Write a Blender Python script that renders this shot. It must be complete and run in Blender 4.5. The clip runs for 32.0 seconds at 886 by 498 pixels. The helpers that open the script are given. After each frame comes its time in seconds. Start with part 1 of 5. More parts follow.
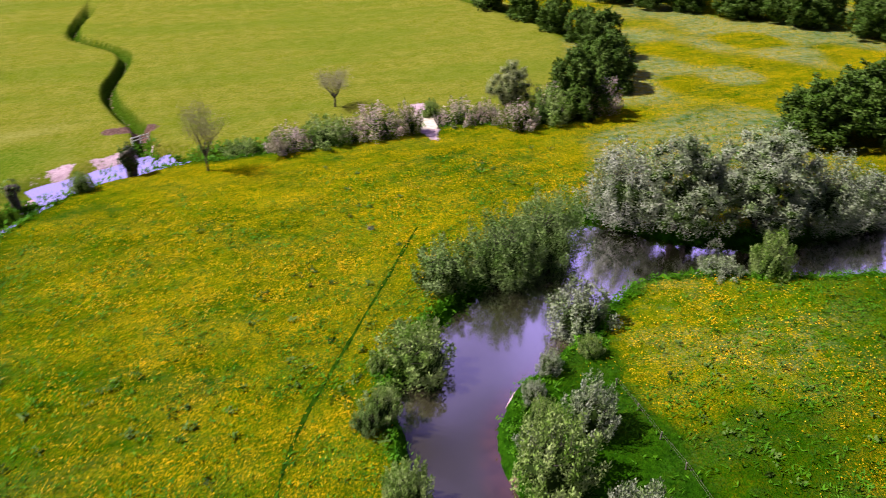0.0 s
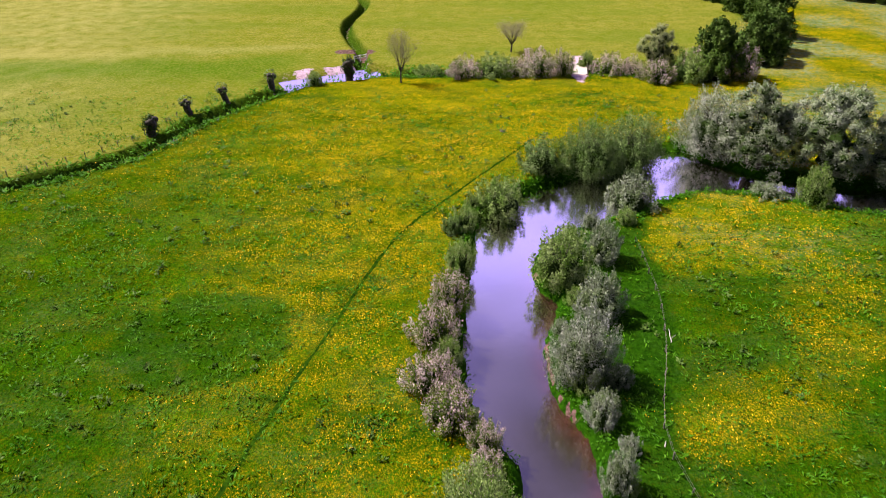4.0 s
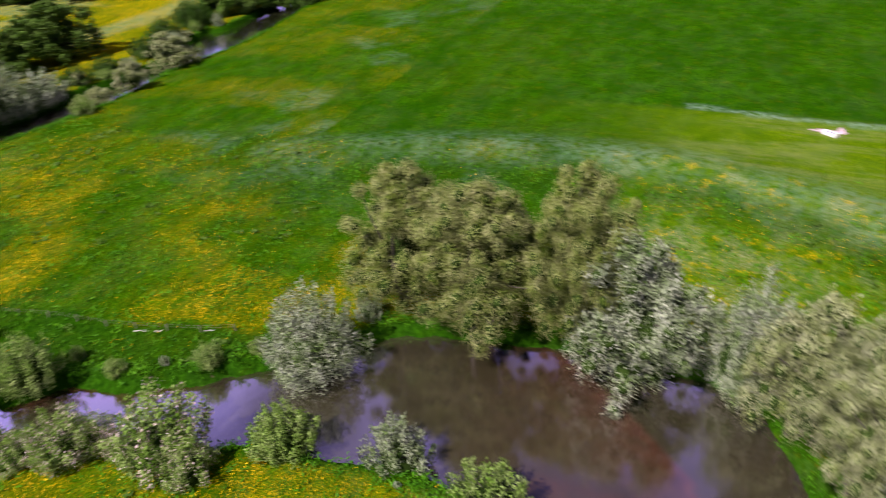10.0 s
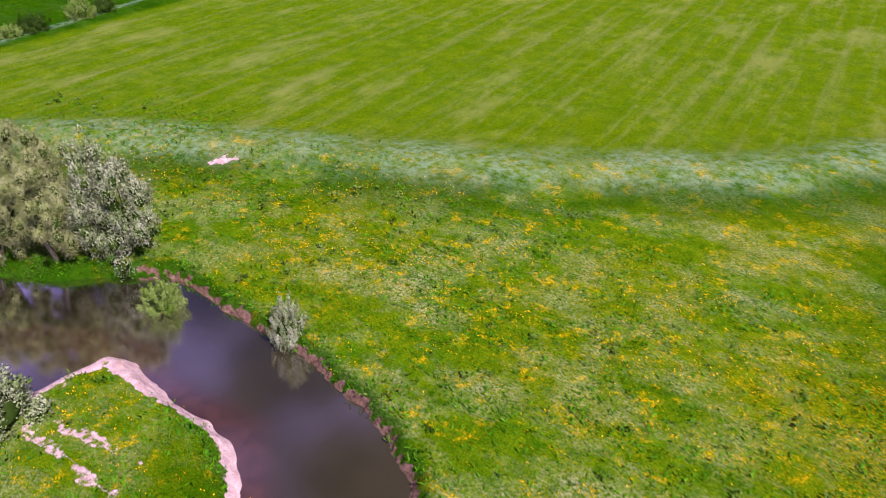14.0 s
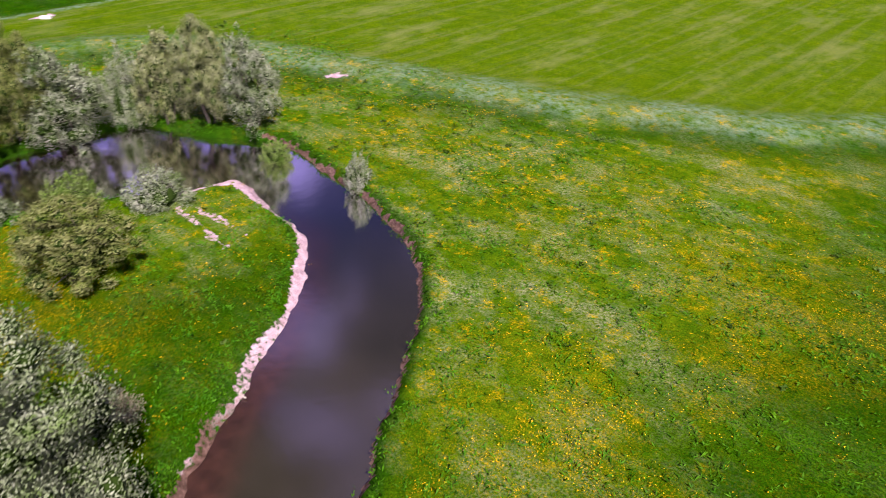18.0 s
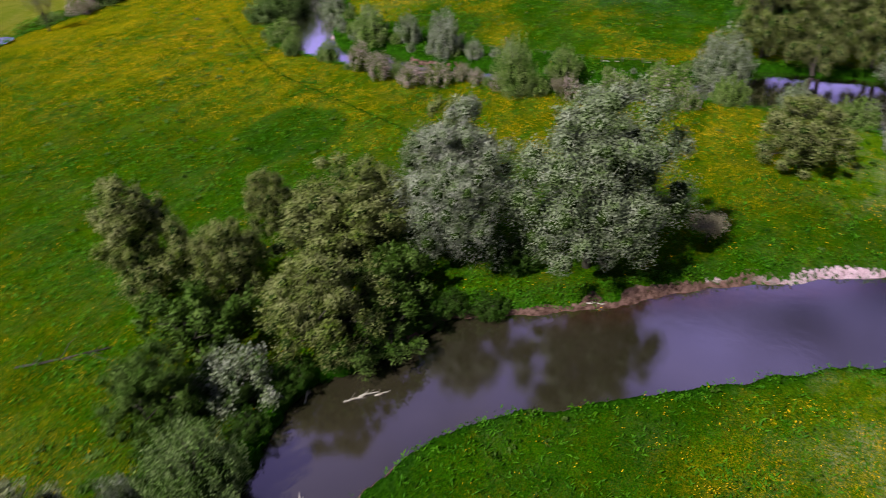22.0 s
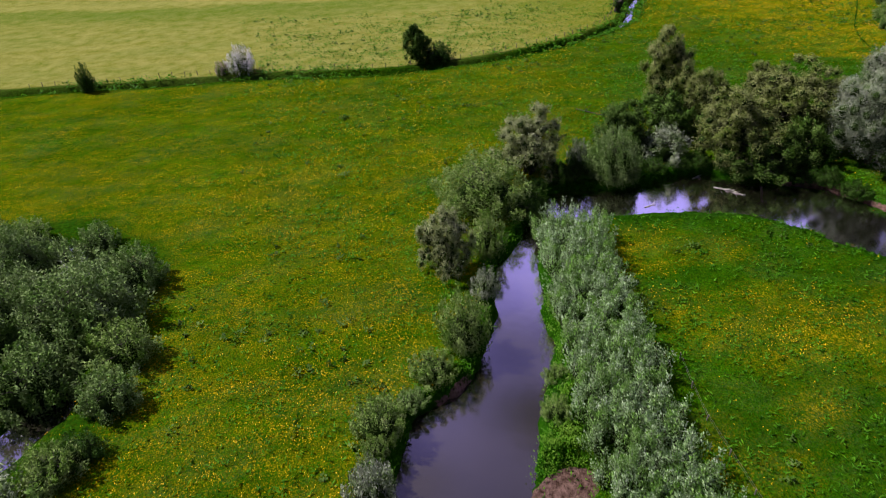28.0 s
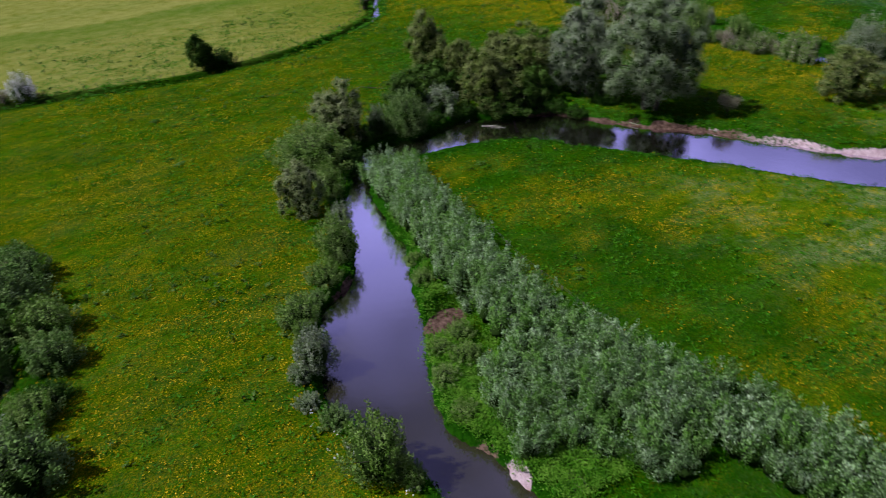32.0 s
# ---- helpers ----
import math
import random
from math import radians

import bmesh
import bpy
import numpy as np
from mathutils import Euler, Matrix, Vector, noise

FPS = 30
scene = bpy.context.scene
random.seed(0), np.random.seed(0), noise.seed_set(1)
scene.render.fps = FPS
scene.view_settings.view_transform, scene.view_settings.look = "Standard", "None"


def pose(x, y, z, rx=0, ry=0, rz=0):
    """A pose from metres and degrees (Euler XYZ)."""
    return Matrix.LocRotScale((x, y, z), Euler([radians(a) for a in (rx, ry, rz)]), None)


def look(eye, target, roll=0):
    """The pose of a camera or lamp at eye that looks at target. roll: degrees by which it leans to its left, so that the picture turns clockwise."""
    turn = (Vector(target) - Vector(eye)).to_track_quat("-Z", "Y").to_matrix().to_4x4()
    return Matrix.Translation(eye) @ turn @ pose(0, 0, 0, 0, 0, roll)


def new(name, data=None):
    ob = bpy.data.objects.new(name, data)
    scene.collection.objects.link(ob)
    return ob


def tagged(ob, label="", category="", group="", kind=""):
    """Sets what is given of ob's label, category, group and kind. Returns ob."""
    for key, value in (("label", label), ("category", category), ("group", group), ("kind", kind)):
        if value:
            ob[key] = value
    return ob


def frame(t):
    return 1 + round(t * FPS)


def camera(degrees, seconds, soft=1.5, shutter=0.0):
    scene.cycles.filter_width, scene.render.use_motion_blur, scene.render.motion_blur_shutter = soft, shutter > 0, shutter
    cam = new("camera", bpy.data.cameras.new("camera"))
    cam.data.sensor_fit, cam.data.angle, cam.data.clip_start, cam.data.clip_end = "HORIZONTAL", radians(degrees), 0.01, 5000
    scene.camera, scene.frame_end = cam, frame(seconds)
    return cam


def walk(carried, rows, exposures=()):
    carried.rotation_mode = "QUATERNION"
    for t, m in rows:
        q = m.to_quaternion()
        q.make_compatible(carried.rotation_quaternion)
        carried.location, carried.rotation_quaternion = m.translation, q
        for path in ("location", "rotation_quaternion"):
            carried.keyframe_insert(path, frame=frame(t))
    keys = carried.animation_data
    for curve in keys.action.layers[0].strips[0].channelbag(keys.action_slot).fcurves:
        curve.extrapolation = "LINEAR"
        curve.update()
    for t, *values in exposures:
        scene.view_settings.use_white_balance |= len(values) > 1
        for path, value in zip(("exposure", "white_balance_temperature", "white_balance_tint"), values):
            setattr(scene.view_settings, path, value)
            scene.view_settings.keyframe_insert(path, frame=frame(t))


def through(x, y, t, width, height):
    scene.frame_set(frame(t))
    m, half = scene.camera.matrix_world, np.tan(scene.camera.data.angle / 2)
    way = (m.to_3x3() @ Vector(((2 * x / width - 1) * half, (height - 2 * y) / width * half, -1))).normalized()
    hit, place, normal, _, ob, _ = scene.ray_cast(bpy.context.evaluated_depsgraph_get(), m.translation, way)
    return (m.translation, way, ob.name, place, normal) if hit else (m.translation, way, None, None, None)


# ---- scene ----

# ---- camera and its flight ----
cam = camera(65.24, 32.0, soft=1.0, shutter=0.4)
PATH = [
    (0, (-8.24, 38.56, 48.9), (6.23, 78.98, 23.28), 0.34),
    (0.5, (-7.74, 33.77, 49.39), (1.77, 75.51, 23.56), 0.68),
    (1, (-6.49, 28.46, 50.48), (-1.22, 70.72, 24.28), 0.66),
    (1.5, (-5.63, 23.99, 50.76), (-3.23, 66.43, 24.43), 0.59),
    (2, (-4.46, 18.96, 51.08), (-3.44, 61.37, 24.62), 0.52),
    (2.5, (-2.87, 14.6, 51.08), (-1.99, 57.01, 24.6), 0.28),
    (3, (-1.51, 9.45, 50.84), (-0.69, 51.89, 24.42), 0.27),
    (3.5, (-0.69, 4.98, 50.91), (-0.52, 47.44, 24.5), 0.23),
    (4, (0.0, -0.0, 50.96), (0.01, 42.45, 24.54), 0.13),
    (4.5, (0.44, -4.37, 50.86), (0.45, 38.12, 24.51), 0.07),
    (6.5, (-0.91, -20.42, 49.1), (-0.6, 22.41, 23.31), -0.14),
    (7, (-2.51, -23.77, 48.73), (1.96, 18.88, 23.03), -0.42),
    (7.5, (-4.54, -26.64, 48.51), (4.69, 15.28, 22.88), -0.64),
    (8, (-7.24, -29.31, 48.41), (8.27, 10.71, 22.76), -1.07),
    (8.5, (-10.01, -31.37, 48.28), (10.83, 6.16, 22.66), -1.33),
    (9, (-13.65, -32.72, 48.29), (12.64, 1.21, 22.65), -1.66),
    (9.5, (-17.31, -33.71, 48.41), (16.47, -7.32, 22.66), -2.44),
    (10, (-21.47, -33.7, 48.69), (17.88, -17.27, 22.58), -2.85),
    (10.5, (-25.78, -33.26, 48.65), (16.21, -26.89, 22.26), -3.00),
    (11, (-30.04, -31.74, 48.89), (12.07, -34.33, 22.06), -2.64),
    (11.5, (-34.41, -29.53, 49.05), (5.92, -41.11, 21.86), -1.99),
    (12, (-38.75, -26.58, 49.39), (-2.06, -46.6, 21.95), -1.22),
    (12.5, (-42.25, -23.26, 49.18), (-10.29, -50.13, 21.68), -0.55),
    (13, (-45.41, -19.77, 48.96), (-17.04, -50.44, 21.49), -0.05),
    (13.5, (-48.64, -16.29, 49.03), (-23.53, -49.67, 21.54), 0.30),
    (14, (-52.06, -13.07, 48.98), (-30.58, -48.91, 21.52), 0.58),
    (14.5, (-55.33, -9.89, 49.29), (-34.37, -45.95, 21.73), 0.88),
    (15, (-58.53, -6.78, 49.53), (-37.76, -42.88, 21.86), 1.17),
    (15.5, (-61.83, -3.88, 49.68), (-40.67, -39.75, 22.02), 1.40),
    (17.5, (-75.11, 4.24, 49.23), (-50.54, -29.45, 21.63), 2.07),
    (18, (-79.37, 4.68, 49.54), (-51.31, -26.01, 21.78), 1.99),
    (18.5, (-83.54, 4.69, 49.88), (-51.71, -21.86, 21.92), 1.84),
    (19, (-87.66, 3.88, 50.15), (-52.33, -17.5, 21.97), 1.57),
    (19.5, (-91.72, 2.28, 50.46), (-53.61, -13.26, 22.07), 1.14),
    (20, (-95.89, 0.06, 51.15), (-55.95, -9.07, 22.49), 0.54),
    (20.5, (-99.77, -2.87, 51.59), (-58.99, -4.71, 22.71), -0.15),
    (21, (-103.04, -6.06, 52.24), (-62.87, -0.34, 23.02), -0.72),
    (21.5, (-106.08, -10.09, 53.12), (-68.03, 3.28, 23.56), -1.71),
    (22, (-108.83, -14.84, 53.12), (-74.11, 5.8, 23.65), -2.75),
    (22.5, (-110.99, -20.06, 52.82), (-81.0, 7.34, 23.66), -3.65),
    (23, (-112.31, -25.48, 52.55), (-87.84, 7.24, 23.73), -4.31),
    (23.5, (-113.59, -30.74, 52.42), (-94.55, 5.72, 24.0), -4.51),
    (24, (-114.63, -36.22, 52.67), (-101.19, 2.9, 24.57), -4.64),
    (24.5, (-116.07, -41.38, 52.91), (-108.67, -0.47, 25.13), -4.41),
    (25, (-117.36, -46.77, 53.33), (-116.83, -4.94, 25.96), -4.66),
    (25.5, (-118.33, -51.54, 53.43), (-118.25, -9.68, 26.09), -4.77),
    (26, (-119.34, -56.93, 53.33), (-118.8, -15.06, 26.01), -4.72),
    (26.5, (-120.16, -61.59, 53.04), (-119.52, -19.65, 25.82), -4.68),
    (28.5, (-126.01, -79.36, 53.46), (-121.87, -37.58, 26.31), -3.37),
    (29, (-127.8, -83.63, 53.56), (-123.0, -41.93, 26.38), -3.47),
    (29.5, (-129.7, -87.18, 53.63), (-123.75, -45.59, 26.52), -3.44),
    (30, (-132.06, -90.68, 54.11), (-123.66, -49.52, 26.99), -3.30),
    (30.5, (-134.52, -93.55, 54.69), (-124.55, -52.72, 27.62), -3.14),
    (31, (-137.29, -95.86, 55.3), (-125.86, -55.36, 28.3), -3.16),
    (31.5, (-140.17, -97.37, 56.07), (-126.11, -57.71, 29.08), -3.19),
    (32, (-143.43, -98.2, 56.6), (-124.35, -60.77, 29.48), -3.19),
]
walk(cam, [(t, look(eye, target, roll)) for t, eye, target, roll in PATH],
     exposures=[(0.0, 0.78, 6200, 20), (4.0, 0.92, 6200, 22), (10.0, 0.8, 6250, 21), (15.0, 0.8, 6350, 25), (19.0, 0.66, 6150, 23), (21.0, 0.18, 5850, 16), (23.5, 0.24, 6450, 11), (26.0, 0.34, 6250, 16), (29.0, 0.2, 5800, 14), (32.0, -0.14, 5550, 4)])

# ---- world and sun ----
SUN_EL, SHADE_X, SHADE_Y = radians(50), 0.92, -0.38
world = bpy.data.worlds.new("sky")
scene.world = world
world.use_nodes = True
wn, wl = world.node_tree.nodes, world.node_tree.links
wn.clear()
w_out, w_bg = wn.new("ShaderNodeOutputWorld"), wn.new("ShaderNodeBackground")
w_sky = wn.new("ShaderNodeTexSky")
w_sky.sky_type, w_sky.sun_disc = "NISHITA", False
w_sky.sun_elevation, w_sky.sun_rotation = SUN_EL, math.atan2(-SHADE_X, -SHADE_Y)
w_sky.air_density, w_sky.dust_density, w_sky.ozone_density = 1.0, 0.6, 3.0
# broken fair-weather cloud
w_co, w_map, w_noise, w_ramp, w_mix = (wn.new("ShaderNodeTexCoord"), wn.new("ShaderNodeMapping"), wn.new("ShaderNodeTexNoise"),
                                       wn.new("ShaderNodeValToRGB"), wn.new("ShaderNodeMixRGB"))
w_map.inputs["Scale"].default_value = (1.0, 1.0, 2.2)
w_noise.inputs["Scale"].default_value, w_noise.inputs["Detail"].default_value = 3.4, 7
w_ramp.color_ramp.elements[0].position, w_ramp.color_ramp.elements[1].position = 0.47, 0.70
w_mix.inputs["Color2"].default_value = (9.0, 7.8, 15.5, 1)
wl.new(w_co.outputs["Generated"], w_map.inputs["Vector"])
wl.new(w_map.outputs["Vector"], w_noise.inputs["Vector"])
w_more, w_sum = wn.new("ShaderNodeVectorMath"), wn.new("ShaderNodeMath")
w_more.operation, w_more.inputs[1].default_value = "DOT_PRODUCT", (0.13, 0.22, 0.0)  # more cloud towards the north-east
wl.new(w_co.outputs["Generated"], w_more.inputs[0])
wl.new(w_noise.outputs["Fac"], w_sum.inputs[0])
wl.new(w_more.outputs["Value"], w_sum.inputs[1])
wl.new(w_sum.outputs[0], w_ramp.inputs["Fac"])
wl.new(w_ramp.outputs["Color"], w_mix.inputs["Fac"])
w_tone = wn.new("ShaderNodeMixRGB")
w_tone.blend_type, w_tone.inputs["Fac"].default_value, w_tone.inputs["Color2"].default_value = "MULTIPLY", 1.0, (0.26, 0.205, 0.29, 1)  # a violet-blue sky
wl.new(w_sky.outputs["Color"], w_tone.inputs["Color1"])
wl.new(w_tone.outputs["Color"], w_mix.inputs["Color1"])
wl.new(w_mix.outputs["Color"], w_bg.inputs["Color"])
wl.new(w_bg.outputs["Background"], w_out.inputs["Surface"])
w_bg.inputs["Strength"].default_value = 0.05

sun = new("sun", bpy.data.lights.new("sun", "SUN"))
sun.data.energy, sun.data.angle, sun.data.color = 5.0, radians(0.6), (1.0, 0.94, 0.84)
ce = math.cos(SUN_EL) / math.hypot(SHADE_X, SHADE_Y)
sun.matrix_world = look((0, 0, 200), (ce * SHADE_X * 10, ce * SHADE_Y * 10, 200 - math.sin(SUN_EL) * 10))

# ---- materials ----


class Mat:
    """A small wrapper to wire node materials."""

    def __init__(self, name, rough=0.8):
        self.m = bpy.data.materials.new(name)
        self.m.use_nodes = True
        self.t = self.m.node_tree
        self.b = self.t.nodes["Principled BSDF"]
        self.b.inputs["Roughness"].default_value = rough
        self.co = None

    def node(self, kind, **kw):
        n = self.t.nodes.new(kind)
        for k, v in kw.items():
            n.inputs[k].default_value = v
        return n

    def link(self, a, b):
        self.t.links.new(a, b)

    def pos(self):
        if not self.co:
            self.co = self.t.nodes.new("ShaderNodeTexCoord").outputs["Object"]
        return self.co

    def noise(self, scale, detail=4, rough=0.55, stretch=None):
        n = self.node("ShaderNodeTexNoise", Scale=scale, Detail=detail, Roughness=rough)
        src = self.pos()
        if stretch:
            mp = self.node("ShaderNodeMapping", Scale=stretch)
            self.link(src, mp.inputs["Vector"])
            src = mp.outputs["Vector"]
        self.link(src, n.inputs["Vector"])
        return n.outputs["Fac"]

    def ramp(self, fac, lo, hi, c0=(0, 0, 0), c1=(1, 1, 1)):
        r = self.t.nodes.new("ShaderNodeValToRGB")
        r.color_ramp.elements[0].position, r.color_ramp.elements[1].position = lo, hi
        r.color_ramp.elements[0].color, r.color_ramp.elements[1].color = (*c0, 1), (*c1, 1)
        self.link(fac, r.inputs["Fac"])
        return r.outputs["Color"]

    def mix(self, fac, a, b, how="MIX"):
        n = self.t.nodes.new("ShaderNodeMixRGB")
        n.blend_type = how
        for sock, v in (("Fac", fac), ("Color1", a), ("Color2", b)):
            if isinstance(v, tuple):
                n.inputs[sock].default_value = (*v, 1)
            elif isinstance(v, (int, float)):
                n.inputs[sock].default_value = v
            else:
                self.link(v, n.inputs[sock])
        return n.outputs["Color"]

    def math(self, how, a, b):
        n = self.t.nodes.new("ShaderNodeMath")
        n.operation = how
        for i, v in enumerate((a, b)):
            if isinstance(v, (int, float)):
                n.inputs[i].default_value = v
            else:
                self.link(v, n.inputs[i])
        return n.outputs[0]

    def attr(self, name):
        n = self.t.nodes.new("ShaderNodeAttribute")
        n.attribute_name = name
        return n.outputs["Fac"]

    def island(self):
        return self.t.nodes.new("ShaderNodeNewGeometry").outputs["Random Per Island"]

    def obj_random(self):
        return self.t.nodes.new("ShaderNodeObjectInfo").outputs["Random"]

    def color(self, c):
        self.link(c, self.b.inputs["Base Color"])

    def bump(self, fac, strength=0.5, distance=0.1):
        n = self.node("ShaderNodeBump", Strength=strength, Distance=distance)
        self.link(fac, n.inputs["Height"])
        self.link(n.outputs["Normal"], self.b.inputs["Normal"])


def leaf_mat(name, dark, mid, light, share=0.5, through=0.25, rough=0.6, spec=0.1):
    """Foliage: each leaf takes its own tone; light passes partly through it."""
    m = Mat(name, rough)
    dark, mid, light = (tuple(min(0.85, 1.06 * v) for v in c) for c in (dark, mid, light))
    tone = m.math("ADD", m.math("MULTIPLY", m.island(), 0.12), m.math("MULTIPLY", m.noise(0.8, 3, 0.55), 0.86))
    c = m.mix(m.ramp(tone, 0.28, 0.5), dark, mid)
    c = m.mix(m.ramp(tone, share - 0.1, share + 0.17), c, light)
    hue = m.noise(0.3, 2)
    c = m.mix(m.ramp(hue, 0.42, 0.66, (0, 0, 0), (0.4, 0.4, 0.4)), c, light)
    c = m.mix(m.math("MULTIPLY", m.obj_random(), 0.35), c, mid)
    m.color(c)
    m.b.inputs["Specular IOR Level"].default_value = spec
    tr = m.t.nodes.new("ShaderNodeBsdfTranslucent")
    m.link(c, tr.inputs["Color"])
    mx = m.t.nodes.new("ShaderNodeMixShader")
    mx.inputs["Fac"].default_value = through
    out = m.t.nodes["Material Output"]
    m.link(m.b.outputs["BSDF"], mx.inputs[1])
    m.link(tr.outputs["BSDF"], mx.inputs[2])
    m.link(mx.outputs["Shader"], out.inputs["Surface"])
    return m.m


LEAF = {
    "silver": leaf_mat("silver_willow_leaf", (0.05, 0.10, 0.012), (0.145, 0.21, 0.06), (0.49, 0.48, 0.42), 0.51, 0.12, 0.5),
    "osier": leaf_mat("osier_leaf", (0.065, 0.19, 0.006), (0.22, 0.38, 0.08), (0.66, 0.71, 0.57), 0.52, 0.3, 0.5),
    "osier_green": leaf_mat("green_osier_leaf", (0.04, 0.15, 0.002), (0.15, 0.32, 0.022), (0.42, 0.53, 0.26), 0.52, 0.3, 0.5),
    "dull": leaf_mat("grey_willow_leaf", (0.04, 0.10, 0.006), (0.11, 0.20, 0.03), (0.31, 0.38, 0.16), 0.53, 0.2),
    "olive": leaf_mat("olive_willow_leaf", (0.042, 0.085, 0.003), (0.14, 0.19, 0.018), (0.37, 0.36, 0.17), 0.51, 0.22),
    "pale": leaf_mat("pale_willow_leaf", (0.08, 0.12, 0.012), (0.21, 0.255, 0.07), (0.45, 0.445, 0.28), 0.5, 0.22),
    "green": leaf_mat("green_leaf", (0.016, 0.05, 0.001), (0.05, 0.11, 0.006), (0.17, 0.24, 0.06), 0.56, 0.18),
    "dark": leaf_mat("dark_green_leaf", (0.008, 0.032, 0.001), (0.026, 0.07, 0.003), (0.10, 0.17, 0.03), 0.58, 0.18),
    "weed": leaf_mat("nettle_leaf", (0.016, 0.075, 0.001), (0.042, 0.16, 0.002), (0.12, 0.30, 0.006), 0.55, 0.3),
    "lush": leaf_mat("waterside_herb_leaf", (0.035, 0.12, 0.002), (0.095, 0.24, 0.006), (0.22, 0.37, 0.04), 0.55, 0.3),
    "bush": leaf_mat("sallow_leaf", (0.04, 0.12, 0.003), (0.145, 0.25, 0.026), (0.38, 0.44, 0.18), 0.53, 0.25),
    "haw": leaf_mat("hawthorn_leaf", (0.03, 0.08, 0.001), (0.095, 0.17, 0.004), (0.26, 0.32, 0.035), 0.57, 0.25),
    "blossom": leaf_mat("hawthorn_blossom", (0.42, 0.28, 0.25), (0.55, 0.41, 0.38), (0.68, 0.56, 0.54), 0.5, 0.3, 0.6),
    "white": leaf_mat("white_blossom", (0.55, 0.48, 0.5), (0.74, 0.68, 0.7), (0.84, 0.82, 0.84), 0.5, 0.3, 0.6),
    "twig": leaf_mat("bare_twig", (0.10, 0.08, 0.05), (0.2, 0.175, 0.11), (0.36, 0.33, 0.22), 0.5, 0.1, 0.8),
}
# near-black masses inside the crowns: shade between the leaves put into the colour
CORE = leaf_mat("crown_core_shade", (0.010, 0.022, 0.003), (0.02, 0.038, 0.006), (0.035, 0.06, 0.01), 0.6, 0.05, 0.9, 0.05)

bark = Mat("bark", 0.9)
bark.color(bark.mix(bark.ramp(bark.noise(3, 6), 0.35, 0.7), (0.022, 0.017, 0.011), (0.10, 0.085, 0.06)))
bark.bump(bark.noise(9, 5, stretch=(1, 1, 0.2)), 0.8, 0.05)
BARK = bark.m
dead = Mat("bleached_wood", 0.85)
dead.color(dead.mix(dead.ramp(dead.noise(4, 5), 0.35, 0.7), (0.3, 0.26, 0.2), (0.68, 0.63, 0.55)))
DEAD = dead.m
post = Mat("weathered_post_wood", 0.9)
post.color(post.mix(post.ramp(post.noise(5, 5), 0.35, 0.7), (0.09, 0.075, 0.055), (0.25, 0.22, 0.17)))
POST = post.m
conc = Mat("dusty_concrete", 0.9)
conc.color(conc.mix(conc.ramp(conc.noise(1.2, 7), 0.35, 0.7), (0.42, 0.34, 0.27), (0.66, 0.58, 0.5)))
conc.bump(conc.noise(8, 5), 0.4, 0.03)
CONC = conc.m
paint = Mat("white_painted_wood", 0.6)
paint.color(paint.mix(paint.ramp(paint.noise(4, 5), 0.4, 0.8), (0.8, 0.78, 0.74), (0.55, 0.5, 0.45)))
PAINT = paint.m

# meadow ground: zones by attributes, colour broken up by noise at several sizes
g = Mat("meadow_grass", 0.95)
g.b.inputs["Specular IOR Level"].default_value = 0.0
n_big, n_mid, n_small, n_fine = g.noise(0.045, 3), g.noise(0.25, 4), g.noise(1.6, 5, 0.65), g.noise(6.0, 4, 0.7)
grass = g.mix(g.ramp(n_mid, 0.42, 0.60), (0.007, 0.054, 0.0002), (0.020, 0.108, 0.0002))
grass = g.mix(g.ramp(n_small, 0.42, 0.66, (0, 0, 0), (0.85, 0.85, 0.85)), grass, (0.052, 0.17, 0.0003))
grass = g.mix(g.ramp(n_fine, 0.42, 0.54, (0.9, 0.9, 0.9), (0, 0, 0)), grass, (0.004, 0.026, 0.0005))
grass = g.mix(g.ramp(g.noise(0.07, 5, 0.65, (0.6, 1.6, 1)), 0.38, 0.60, (0.8, 0.8, 0.8), (0, 0, 0)), grass, (0.006, 0.046, 0.0002))
# grazed pasture, paler and browner
past = g.mix(g.ramp(n_mid, 0.35, 0.7), (0.16, 0.18, 0.006), (0.25, 0.245, 0.03))
past = g.mix(g.ramp(g.noise(0.7, 5, 0.6, (1, 2.2, 1)), 0.60, 0.68, (0, 0, 0), (0.85, 0.85, 0.85)), past, (0.045, 0.085, 0.004))
past = g.mix(g.ramp(g.noise(0.4, 7, 0.8, (0.8, 1.5, 1)), 0.46, 0.66, (0, 0, 0), (0.7, 0.7, 0.7)), past, (0.085, 0.13, 0.004))
past = g.mix(g.ramp(n_small, 0.44, 0.62, (0, 0, 0), (0.55, 0.55, 0.55)), past, (0.33, 0.30, 0.07))
past = g.mix(g.ramp(n_fine, 0.42, 0.56, (0.5, 0.5, 0.5), (0, 0, 0)), past, (0.06, 0.085, 0.002))
past = g.mix(g.ramp(g.noise(0.03, 3, 0.6, (0.6, 2.0, 1)), 0.45, 0.6, (0, 0, 0), (0.3, 0.3, 0.3)), past, (0.065, 0.14, 0.004))
past = g.mix(g.math("MULTIPLY", g.attr("lea"), g.ramp(n_small, 0.3, 0.62, (0.85, 0.85, 0.85), (0.35, 0.35, 0.35))), past, (0.045, 0.125, 0.002))
past = g.mix(g.math("MULTIPLY", g.attr("dry"), g.ramp(n_mid, 0.3, 0.7, (0.1, 0.1, 0.1), (0.45, 0.45, 0.45))), past, (0.40, 0.36, 0.12))
past = g.mix(g.math("MULTIPLY", g.attr("ridge"), g.ramp(n_small, 0.35, 0.6, (0.1, 0.1, 0.1), (0.6, 0.6, 0.6))), past, (0.32, 0.30, 0.08))
col = g.mix(g.attr("pasture"), grass, past)
